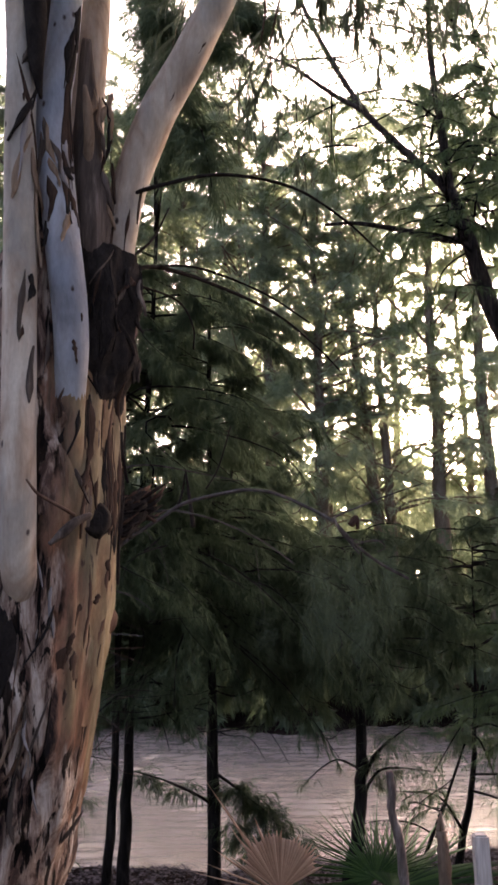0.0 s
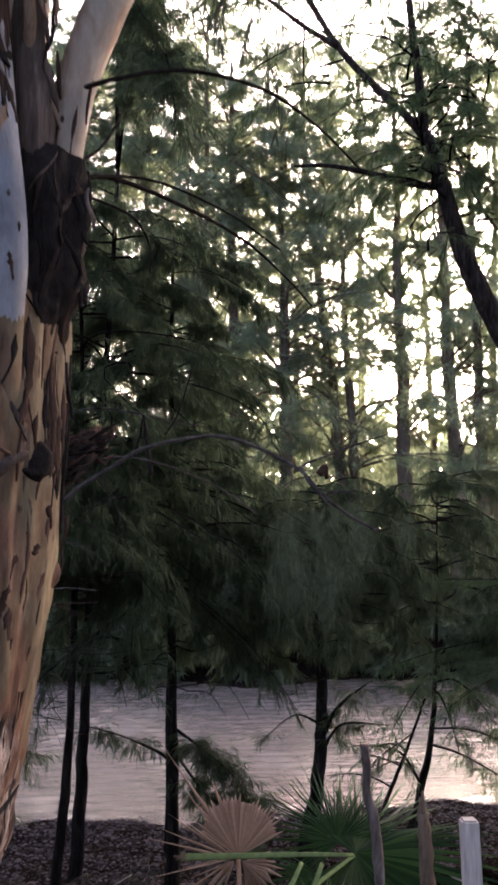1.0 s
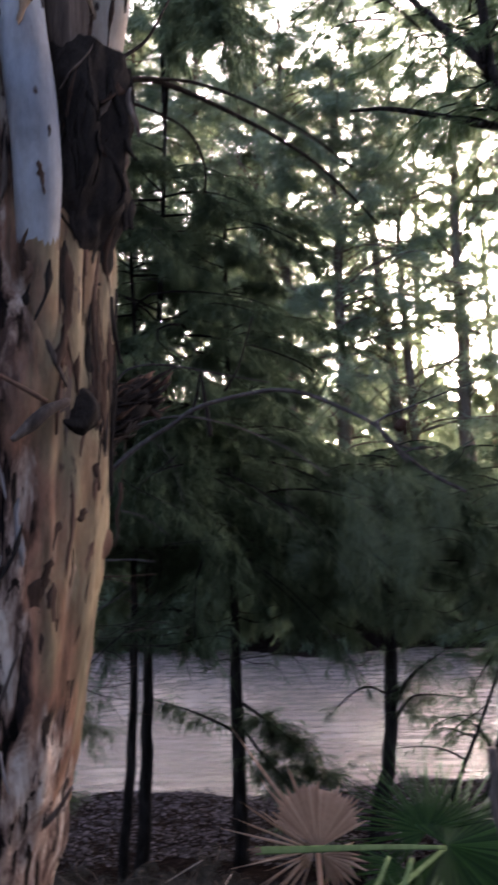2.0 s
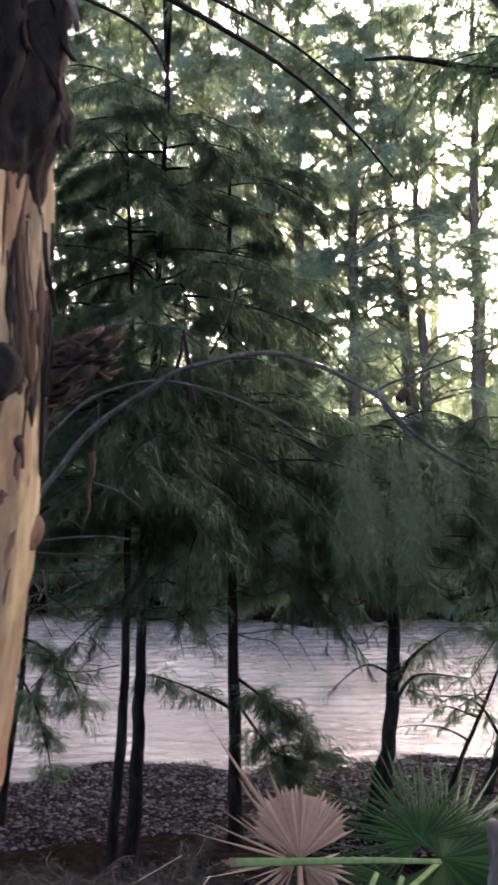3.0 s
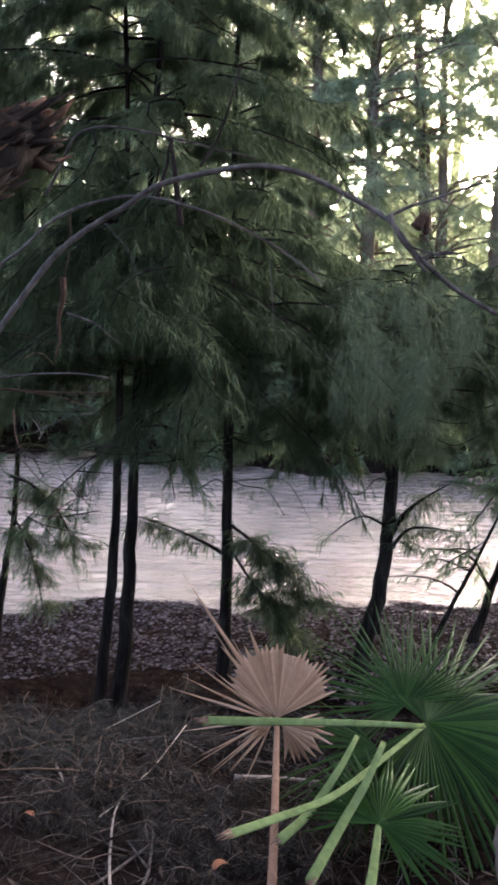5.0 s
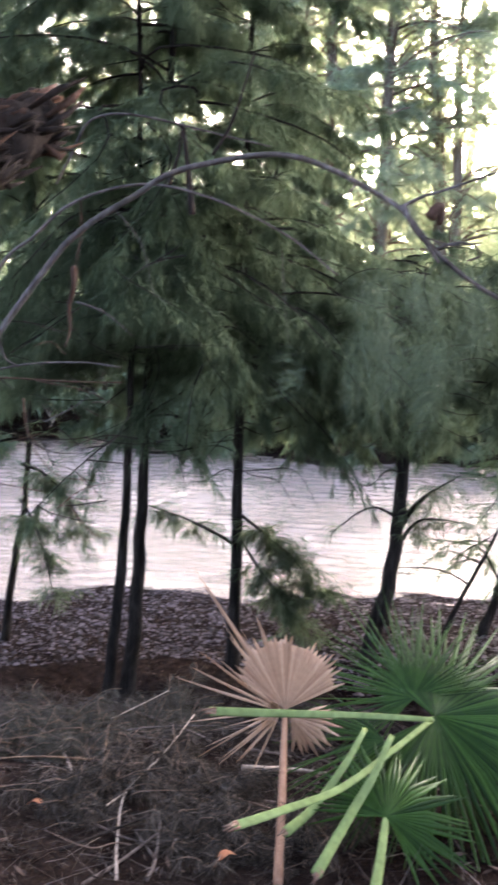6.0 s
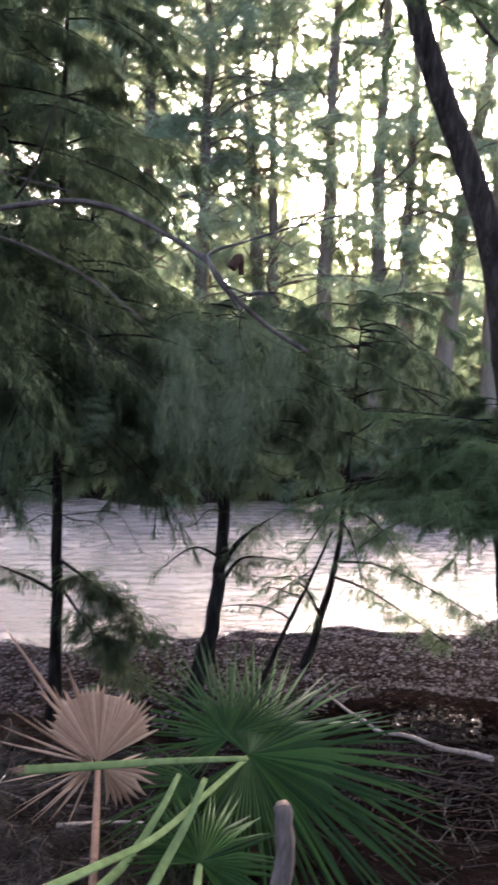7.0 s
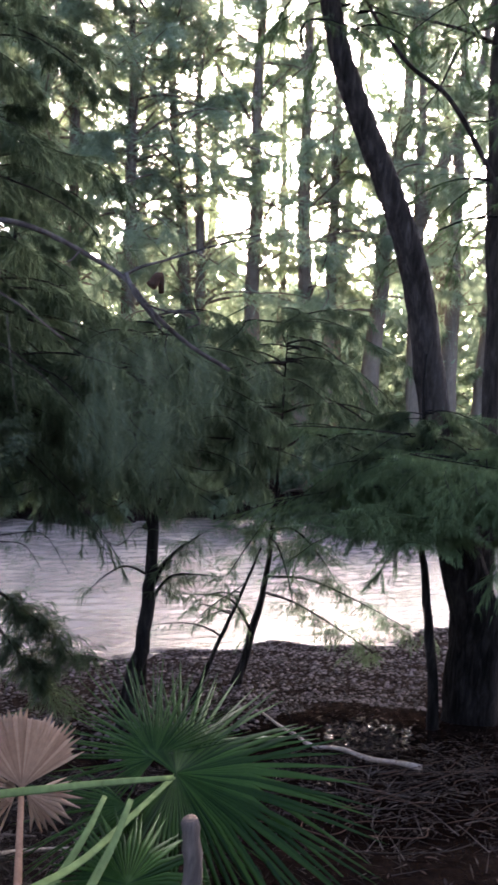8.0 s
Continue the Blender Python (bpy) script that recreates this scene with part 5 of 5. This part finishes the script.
# ---- fan palm leaves lying on the bank ----
def fan_leaf(label, hub, axis, face, radius, count, spread, fused, petiole, mat, stalk, seed, sag=0.15, fold=1.0, ragged=0.1, thick=0.014, group="cut palm leaves", spike=0.0):
    """A fan-shaped palm leaf: folded segments joined near the hub and free at their tips, on a stalk."""
    rng = np.random.default_rng(seed)
    hub, axis, face = np.array(hub, float), unit(np.array(axis, float)), unit(np.array(face, float))
    face = unit(face - axis * (face @ axis))
    side = np.cross(face, axis)
    ob = thing("palm_leaf", label, "palm leaf", group, at=hub)
    step = 2 * radians(spread) / count
    r = np.array([0.006, 0.14, 0.3, fused * 0.75 + 0.02, fused, 0.35 + 0.6 * fused, 0.65 + 0.3 * fused, 1.0])
    r.sort()
    wave = rng.uniform(0, 6)
    for i in range(count):
        a = -radians(spread) + step * (i + 0.5)
        stray = rng.normal(0, 0.5) * step
        k = abs(a) / radians(spread)
        whole = radius * (1 - (0.38 if spread > 130 else 0.25) * k**2) * (1 + 0.05 * math.sin(3 * a + wave))
        free = np.clip(r - fused, 0, 1)
        longer = rng.uniform(6, 10) if spike and 0.3 < a < 0.95 and rng.random() < spike else 1.0
        rr = (np.minimum(r, fused) + free * longer * (1 + ragged * rng.uniform(-1.2, 0.5))) * whole
        wide = np.minimum(rr, fused * whole) + 0.3 * np.clip(rr - fused * whole, 0, 0.35 * whole)
        half = step / 2 * 1.03 * wide * np.where(r <= fused, 1.0, np.clip((1.0 - r) / (0.8 - 0.75 * fused), 0.04, 1))
        half[0] = 0.003
        drop = sag * whole * r**2 * (1 + 0.4 * math.sin(2 * a + wave)) + free * whole * rng.normal(0.06, 0.1)
        way = axis * math.cos(a) + side * math.sin(a)
        across = -axis * math.sin(a) + side * math.cos(a)
        bend = (rng.normal(0, 0.07) + stray) * free * whole
        mid = way * rr[:, None] - face * drop[:, None] + across * bend[:, None] - np.array([0, 0, 0.5]) * (free * whole * abs(rng.normal(0, 0.25)))[:, None]
        up = face * (half * fold)[:, None]
        rows = np.stack([mid - across * half[:, None] - up, mid + up, mid + across * half[:, None] - up], 1)
        f = []
        for j in range(len(r) - 1):
            q = 3 * j
            f += [[q, q + 1, q + 4, q + 3], [q + 1, q + 2, q + 5, q + 4]]
        link_mesh("segment", rows.reshape(-1, 3), f, mat, ob)
    if petiole:
        flat_stalk("stalk", [hub - face * 0.004] + [np.array(q, float) for q in petiole], thick, stalk, ob, hub, face)
    return ob


def flat_stalk(name, points, half, mat, parent, origin, face):
    """A palm stalk: broad, nearly flat, widening to its cut foot."""
    p = smooth_path(points, 16)
    v, f = tube(p, half * (0.7 + 0.5 * np.linspace(0, 1, 16)), 8)
    face = unit(np.array(face, float))
    ring = np.vstack([np.repeat(p, 8, 0), p[:1], p[-1:]])
    d = v - ring
    v = v - face * (d @ face)[:, None] * 0.88
    ob = link_mesh(name, v - origin, f, mat, parent)
    rng = np.random.default_rng(int(abs(p[-1][0]) * 1000))
    way = unit(p[-1] - p[-2])
    across = np.cross(way, face)
    for i in range(5):
        # frayed brown fibres at the cut foot
        a = p[-1] - way * 0.02 + across * half * rng.uniform(-0.9, 0.9)
        b = p[-1] + way * rng.uniform(0.01, 0.035) + across * half * rng.uniform(-1, 1)
        v, f = tube(np.array([a, (a + b) / 2, b]) - origin, [half * 0.35, half * 0.3, 0.002], 6)
        link_mesh("frayed_end", v, f, [BROWN_STICK, RED_BARK][i % 2], ob)
    return ob


def cut_stalk(label, points, half):
    origin = np.array(points[-1], float)
    ob = thing("palm_stalk", label, "palm stalk", "cut palm leaves", at=origin)
    flat_stalk("stalk", points, half, STALK, ob, origin, (0, -0.8, 0.6))


GREEN_LEAF = "large green fan palm leaf lying on the bank"
fan_leaf(GREEN_LEAF, (0.71, 4.56, 0.06), (0.95, -0.12, -0.05), (-0.02, -0.36, 0.93), 0.8, 82, 141, 0.36, [(0.52, 4.3, 0.045), (0.34, 4.08, 0.025), (0.17, 3.95, 0.02), (0.01, 3.85, 0.01)], PALM, STALK, 1, sag=0.12, fold=1.1, thick=0.015)
fan_leaf("blue-green fan palm leaf behind the large one", (0.64, 4.66, 0.08), (-0.34, 0.5, 0.44), (-0.1, -0.66, 0.72), 0.5, 70, 112, 0.24, None, PALM_BLUE, STALK, 2, sag=0.04)
fan_leaf("small green fan palm leaf with a thick pale stalk", (0.49, 4.08, -0.06), (0.36, 0.6, 0.3), (0, -0.6, 0.8), 0.33, 40, 124, 0.45, [(0.475, 4.0, -0.085), (0.455, 3.9, -0.12), (0.425, 3.78, -0.17)], PALM, STALK, 3, sag=0.1, fold=1.0, thick=0.015)
fan_leaf("dry brown fan palm leaf standing on its stalk", (0.15, 4.5, 0.07), (0.05, 0.18, 1.0), (0.05, -1, 0.15), 0.29, 30, 62, 0.84, [(0.152, 4.35, -0.005), (0.155, 4.15, -0.1), (0.155, 3.92, -0.22)], DEAD_PALM, DRY_STALK, 4, sag=0.05, fold=0.7, ragged=0.9, thick=0.013, spike=0.55)
TATTERED = "dry tattered palm leaf beside the brown one"
fan_leaf(TATTERED, (0.13, 4.51, 0.06), (-0.85, 0.05, 0.3), (0.05, -1, 0.2), 0.4, 9, 48, 0.08, None, DEAD_PALM, DRY_STALK, 7, sag=0.12, ragged=0.35)
fan_leaf(TATTERED, (0.13, 4.5, 0.05), (-0.65, -0.05, -0.6), (0.05, -1, 0.2), 0.3, 8, 32, 0.14, None, DEAD_PALM, DRY_STALK, 9, sag=0.12, ragged=0.4)
fan_leaf(TATTERED, (0.17, 4.49, 0.05), (0.75, 0.0, -0.45), (0.05, -1, 0.2), 0.2, 12, 50, 0.6, None, DEAD_PALM, DRY_STALK, 8, sag=0.1, ragged=0.35)
fan_leaf("dark green fan palm leaf under the others", (0.52, 4.5, -0.02), (-0.7, -0.3, -0.3), (0, -0.6, 0.8), 0.46, 34, 85, 0.2, None, PALM_BLUE, STALK, 5, sag=0.3)
fan_leaf("dark green fan palm leaf under the others", (0.72, 4.5, -0.03), (0.4, -0.35, -0.5), (0.1, -0.6, 0.8), 0.6, 44, 95, 0.06, None, PALM_BLUE, STALK, 6, sag=0.3)
cut_stalk("long green palm stalk lying across the dry leaf", [(0.69, 4.5, 0.075), (0.45, 4.44, 0.1), (0.17, 4.37, 0.12), (-0.11, 4.3, 0.14)], 0.0135)
cut_stalk("green cut palm stalk leaning under the leaves", [(0.43, 4.34, 0.1), (0.36, 4.22, 0.03), (0.26, 4.1, -0.06), (0.17, 3.98, -0.08)], 0.014)
cut_stalk("green cut palm stalk with a pale cut foot", [(0.51, 4.25, 0.13), (0.45, 4.14, 0.05), (0.38, 4.05, -0.03), (0.265, 3.85, -0.12)], 0.015)


# ---- stakes and sticks close to the path ----
def stake(name, label, points, radii, mat, seed, sides=10, rough=0.1, category="stick", prongs=0):
    rng = np.random.default_rng(seed)
    p = smooth_path(points, 5 * len(points))
    base = p[0].copy()
    ob = thing(name, label, category, at=base)
    v, f = tube(p - base, np.interp(np.linspace(0, 1, len(p)), np.linspace(0, 1, len(radii)), radii), sides, rough, rng)
    link_mesh("shaft", v, f, mat, ob, True)
    for i in range(prongs):
        tip = p[-1] + rng.normal(0, 1, 3) * (0.006, 0.006, 0) + (0, 0, rng.uniform(0.015, 0.05))
        root = p[-2] + rng.normal(0, 1, 3) * (0.004, 0.004, 0)
        v, f = tube(np.array([root, (root + tip) / 2, tip]) - base, [0.006, 0.005, 0.001], 6)
        link_mesh("splinter", v, f, mat, ob)
    return ob


stake("stick", "weathered grey broken stick standing upright", [(0.45, 2.33, -0.05), (0.425, 2.34, 0.35), (0.4, 2.35, 0.7), (0.385, 2.355, 0.9), (0.366, 2.365, 0.985), (0.369, 2.37, 1.03), (0.362, 2.37, 1.085)], [0.014, 0.013, 0.012, 0.012, 0.0105, 0.0115, 0.0095], GREY_STICK, 81, rough=0.2)
stake("stick", "knotty brown broken branch standing upright", [(0.5, 2.22, -0.05), (0.485, 2.23, 0.5), (0.475, 2.24, 0.85), (0.468, 2.25, 0.97)], [0.018, 0.017, 0.014, 0.012], BROWN_STICK, 82, rough=0.3, prongs=5)


def pale_post():
    base = Vector((0.575, 2.12, -0.05))
    ob = thing("post", "pale weathered square wooden post", "post", at=base)
    bm = bmesh.new()
    bmesh.ops.create_cube(bm, size=1.0)
    for v in bm.verts:
        k = v.co.z + 0.5
        v.co = Vector((v.co.x * (0.046 - 0.012 * k) - 0.045 * k, v.co.y * 0.032, k * 1.05))
    bmesh.ops.bevel(bm, geom=bm.edges[:], offset=0.004, segments=2, affect="EDGES")
    me = bpy.data.meshes.new("shaft")
    bm.to_mesh(me)
    bm.free()
    me.materials.append(PALE_WOOD)
    new("shaft", me).parent = ob


pale_post()


# ---- litter, clods and fallen sticks on the bank ----
def lying(name, label, a, b, r, mat, seed, lift=0.0, bend=0.05, category="stick", group=""):
    """A stick that lies along the ground from a to b (x, y)."""
    rng = np.random.default_rng(seed)
    n = 14
    u = np.linspace(0, 1, n)
    x, y = a[0] + (b[0] - a[0]) * u, a[1] + (b[1] - a[1]) * u
    w = bend * np.sin(u * 3.1 * rng.uniform(0.7, 2.0) + rng.uniform(0, 3))
    d = unit(np.array([[b[1] - a[1], a[0] - b[0]]]))[0]
    x, y = x + d[0] * w, y + d[1] * w
    z = ground_z(x, y) + r * 0.7 + lift * u
    p = np.stack([x, y, z], -1)
    ob = tagged(link_mesh(name, *tube(p - p[0], np.linspace(r, r * 0.45, n), 6, 0.12, rng), mat, None, True), label, category, group)
    ob.location = p[0]
    return ob


lying("log", "pale bare fallen branch on the dark bank", (3.19, 7.63), (2.65, 10.59), 0.027, LOG_WOOD, 101, bend=0.025, category="log")


def raised(label, limbs, r, mat, seed):
    """A bent twig that lies on the brush, with its side twigs as parts."""
    rng = np.random.default_rng(seed)
    base = np.array(limbs[0][0])
    ob = thing("twig", label, "stick", at=base)
    for i, points in enumerate(limbs):
        p = smooth_path(points, 6 * len(points)) - base
        v, f = tube(p, np.linspace(r, r * 0.5, len(p)) * (1.0 if i == 0 else 0.7), 6, 0.12, rng)
        link_mesh("stem" if i == 0 else "side_twig", v, f, mat, ob, True)


raised("long bent bleached twig lying on the brush", [[(-0.34, 3.89, -0.225), (-0.386, 4.12, -0.252), (-0.412, 4.4, -0.249), (-0.335, 4.75, -0.296), (-0.246, 5.1, -0.289)], [(-0.462, 4.3, -0.249), (-0.412, 4.4, -0.249)]], 0.0055, LOG_WOOD, 401)
raised("thin pale stick lying across the slope", [[(-0.908, 5.3, -0.546), (-0.751, 5.4, -0.534), (-0.58, 5.5, -0.476), (-0.434, 5.6, -0.425)]], 0.005, LOG_WOOD, 402)
raised("grey forked twig standing in the brush", [[(-0.25, 3.92, -0.24), (-0.245, 4.05, -0.261), (-0.261, 4.25, -0.229)], [(-0.245, 4.05, -0.261), (-0.334, 4.15, -0.232)]], 0.007, GREY_STICK, 403)
raised("short grey twig lying on the slope", [[(-0.825, 5.0, -0.433), (-0.715, 4.75, -0.373), (-0.59, 4.38, -0.27)]], 0.007, GREY_STICK, 404)
raised("long dark stick lying on the brush", [[(-0.55, 4.01, -0.23), (-0.313, 4.25, -0.247), (0.015, 4.7, -0.336)]], 0.006, KNOT, 405)
lying("stick", "short pale broken twig on the ground", (-1.46, 9.34), (-1.28, 9.1), 0.02, PALE_WOOD, 102, bend=0.0)
lying("stick", "thin pale curved stick on the ground", (-1.15, 4.3), (-1.0, 4.8), 0.006, DEAD_WOOD, 104, 0.2, 0.05)
lying("stick", "thin dark stick on the ground", (-1.0, 5.0), (-0.2, 5.6), 0.006, DEAD_WOOD, 105, 0.1, 0.03)
lying("stick", "thin pale twig on the dark litter", (2.35, 6.0), (2.05, 6.6), 0.006, DEAD_WOOD, 106, 0.05, 0.02)
stick_rng = random.Random(5)
for i in range(150):
    left = stick_rng.random() < 0.3
    x, y = (stick_rng.uniform(-1.9, 0.1), stick_rng.uniform(3.7, 6.5)) if left else (stick_rng.uniform(1.1, 3.6), stick_rng.uniform(4.6, 8.2))
    t, l = stick_rng.uniform(0, 6.28), stick_rng.uniform(0.25, 0.95)
    # right-hand sticks get darker bark, the shade over that ground painted in
    lying("stick", "thin dry brown stick among the litter", (x, y), (x + l * math.cos(t), y + l * math.sin(t)), stick_rng.uniform(0.003, 0.0075) * (1 if left else 0.62), [BROWN_STICK, KNOT, GREY_STICK, RAG_BARK][i % 4] if left else [SCAR, KNOT, SCAR, KNOT][i % 4], 200 + i, stick_rng.uniform(0, 0.16), 0.05, group="litter sticks")


def litter():
    rng = np.random.default_rng(110)
    n = 12000
    x, y = rng.uniform(-5, 7, n), rng.uniform(2.2, 13.4, n)
    base = np.stack([x, y, ground_z(x, y) + 0.006], -1)
    way = unit(rng.standard_normal((n, 3)) * (1, 1, 0.25) + (0, 0, 0.12))
    v, f = needle_mesh(base, way, rng.uniform(0.02, 0.075, n), rng.uniform(0.006, 0.018, n), rng)
    tagged(link_mesh("leaf_litter", v, f, LITTER), "dry brown leaves and bark scattered over the bank", "leaf litter", kind="stuff")
    n = 18000
    x, y = rng.uniform(-2.6, 4.6, n), rng.uniform(3.0, 9.0, n)
    keep = (x < 1.0) | (rng.random(n) < 0.55)
    x, y = x[keep], y[keep]
    n = len(x)
    base = np.stack([x, y, ground_z(x, y) + 0.008], -1)
    way = unit(rng.standard_normal((n, 3)) * (1, 1, 0.3) + (0, 0, 0.25))
    v, f = needle_mesh(base, way, rng.uniform(0.05, 0.24, n), rng.uniform(0.002, 0.005, n), rng, 0.1, True)
    tagged(link_mesh("fallen_needles", v, f, TWIGS), "dry twigs and fallen needles matted on the bank", "twigs", kind="stuff")
    # dry grass on the near slope
    n = 5500
    x, y = rng.uniform(-2.3, 0.5, n), rng.uniform(3.4, 6.6, n)
    keep = np.sin(2.3 * x + 1) * np.sin(2.9 * y) + rng.normal(0, 0.5, n) > -0.1
    x, y = x[keep], y[keep]
    base = np.stack([x, y, ground_z(x, y)], -1)
    way = unit(rng.standard_normal((len(x), 3)) * (0.8, 0.8, 0.25) + (0, 0, 0.6))
    v, f = needle_mesh(base, way, rng.uniform(0.05, 0.2, len(x)), rng.uniform(0.0018, 0.004, len(x)), rng, 0.25)
    tagged(link_mesh("dry_grass", v, f, DRY_GRASS), "thin dry brown grass on the near slope", "grass", kind="stuff")
    # wet clods that break up the puddle
    n = 900
    x, y = rng.normal(PUDDLE_AT[0], 0.22, n), rng.normal(PUDDLE_AT[1], 0.24, n)
    base = np.stack([x, y, np.maximum(ground_z(x, y) + 0.004, PUDDLE_AT[2] + 0.003)], -1)
    way = unit(rng.standard_normal((n, 3)) * (1, 1, 0.12))
    v, f = needle_mesh(base, way, rng.uniform(0.04, 0.13, n), rng.uniform(0.012, 0.04, n), rng)
    tagged(link_mesh("puddle_litter", v, f, LITTER), "dark wet leaves lying in the puddle", "leaf litter", kind="stuff")
    # low knobbly clods along the shore
    n = 26000
    x = rng.uniform(-5, 8.5, n)
    y = 14.4 + 0.12 * x - (4.6 + 0.6 * np.sin(1.3 * x)) * rng.random(n) ** 1.15
    size = 0.007 + 0.024 * rng.random(n) ** 2
    c = np.stack([x, y, ground_z(x, y) + 0.2 * size], -1)
    shape = np.array([(1, 0, 0), (0.3, 0.9, 0), (-0.8, 0.5, 0), (-0.8, -0.6, 0), (0.3, -0.9, 0), (0.1, 0, 0.8)])
    turn = rng.uniform(0, 6.28, n)
    ca, sa = np.cos(turn)[:, None], np.sin(turn)[:, None]
    jit = shape[None] * rng.uniform(0.6, 1.35, (n, 6, 1))
    px, py = jit[..., 0] * ca - jit[..., 1] * sa, jit[..., 0] * sa + jit[..., 1] * ca
    v = c[:, None] + np.stack([px * 1.3, py, jit[..., 2]], -1) * size[:, None, None]
    tri = np.array([(0, 1, 5), (1, 2, 5), (2, 3, 5), (3, 4, 5), (4, 0, 5)])
    f = (np.arange(n)[:, None, None] * 6 + tri[None]).reshape(-1, 3)
    tagged(link_mesh("shore_clods", v.reshape(-1, 3), f, CLODS), "grey-brown clods and pebbles along the shore", "pebbles", kind="stuff")


litter()


def weed(x, y, size, seed, leaf, label):
    """A low fuzzy heap of fallen needle sprays."""
    rng = np.random.default_rng(seed)
    z = float(ground_z(x, y))
    ob = thing("needle_spray", label, "fallen foliage", "fallen needle sprays", at=(x, y, z))
    n = 26
    az, long = rng.uniform(0, 6.28, n), size * rng.uniform(0.5, 1.1, n)
    path, sticks, blades = foliage(rng, rng.normal(0, 0.05, (n, 3)) * (1, 1, 0), az, long, rng.uniform(0.3, 1.5, n), rng.uniform(0.3, 0.9, n), 9, 16, 0.08, 0.0028, 0.45)
    tagged(link_mesh("branchwork", *limb_tubes(path, 0.006 * long, rng), BROWN_STICK, ob, True), kind="stuff")
    tagged(link_mesh("leaves", *joined([sticks, blades]), leaf, ob), kind="stuff")


for i, (x, y, size) in enumerate([(-0.95, 5.45, 0.26), (-0.8, 5.2, 0.24), (-0.72, 5.05, 0.2), (-0.98, 4.92, 0.2), (-0.5, 6.3, 0.3), (-0.42, 6.1, 0.24), (-0.51, 5.7, 0.22)]):
    weed(x, y, size, 300 + i, DULL_SPRAY, "low fuzzy grey-green fallen needle spray on the slope")
for i, (x, y, size) in enumerate([(-0.33, 4.87, 0.2), (-0.16, 4.2, 0.17), (-0.46, 4.45, 0.19), (0.02, 4.16, 0.16), (-0.6, 4.3, 0.16), (-0.05, 4.5, 0.18), (-0.2, 4.6, 0.18), (0.3, 4.2, 0.18)]):
    weed(x, y, size, 320 + i, DRY_GRASS, "withered brown needle spray lying on the slope")


def dead_leaf(x, y, long, wide, turn):
    """One curled fallen leaf."""
    z = float(ground_z(x, y)) + 0.02
    u = np.linspace(0, 1, 9)
    half = wide / 2 * np.sin(np.pi * np.clip(u, 0.04, 0.97)) ** 0.8
    lift = 0.03 * np.sin(np.pi * u)
    rows = np.stack([np.stack([long * u, k * half, lift + 0.25 * abs(k) * half], -1) for k in (-1, 0, 1)], 1)
    low = rows - (0, 0, 0.0012)
    v = np.vstack([rows.reshape(-1, 3), low.reshape(-1, 3)])
    f = []
    for i in range(8):
        for j in range(2):
            q = 3 * i + j
            f += [[q, q + 1, q + 4, q + 3], [q + 27, q + 30, q + 31, q + 28]]
    ob = tagged(link_mesh("fallen_leaf", v, f, ORANGE_LEAF, None, True), "curled orange-brown fallen leaf on the soil", "leaf")
    ob.matrix_basis = pose(x, y, z, 0, -6, turn)


dead_leaf(-0.74, 4.27, 0.1, 0.022, -28)
dead_leaf(-0.05, 4.02, 0.09, 0.03, 40)
lying("stick", "thick dry tan palm stalk lying on the slope", (-0.02, 5.05), (0.36, 5.1), 0.014, LOG_WOOD, 107, 0.03, 0.02)
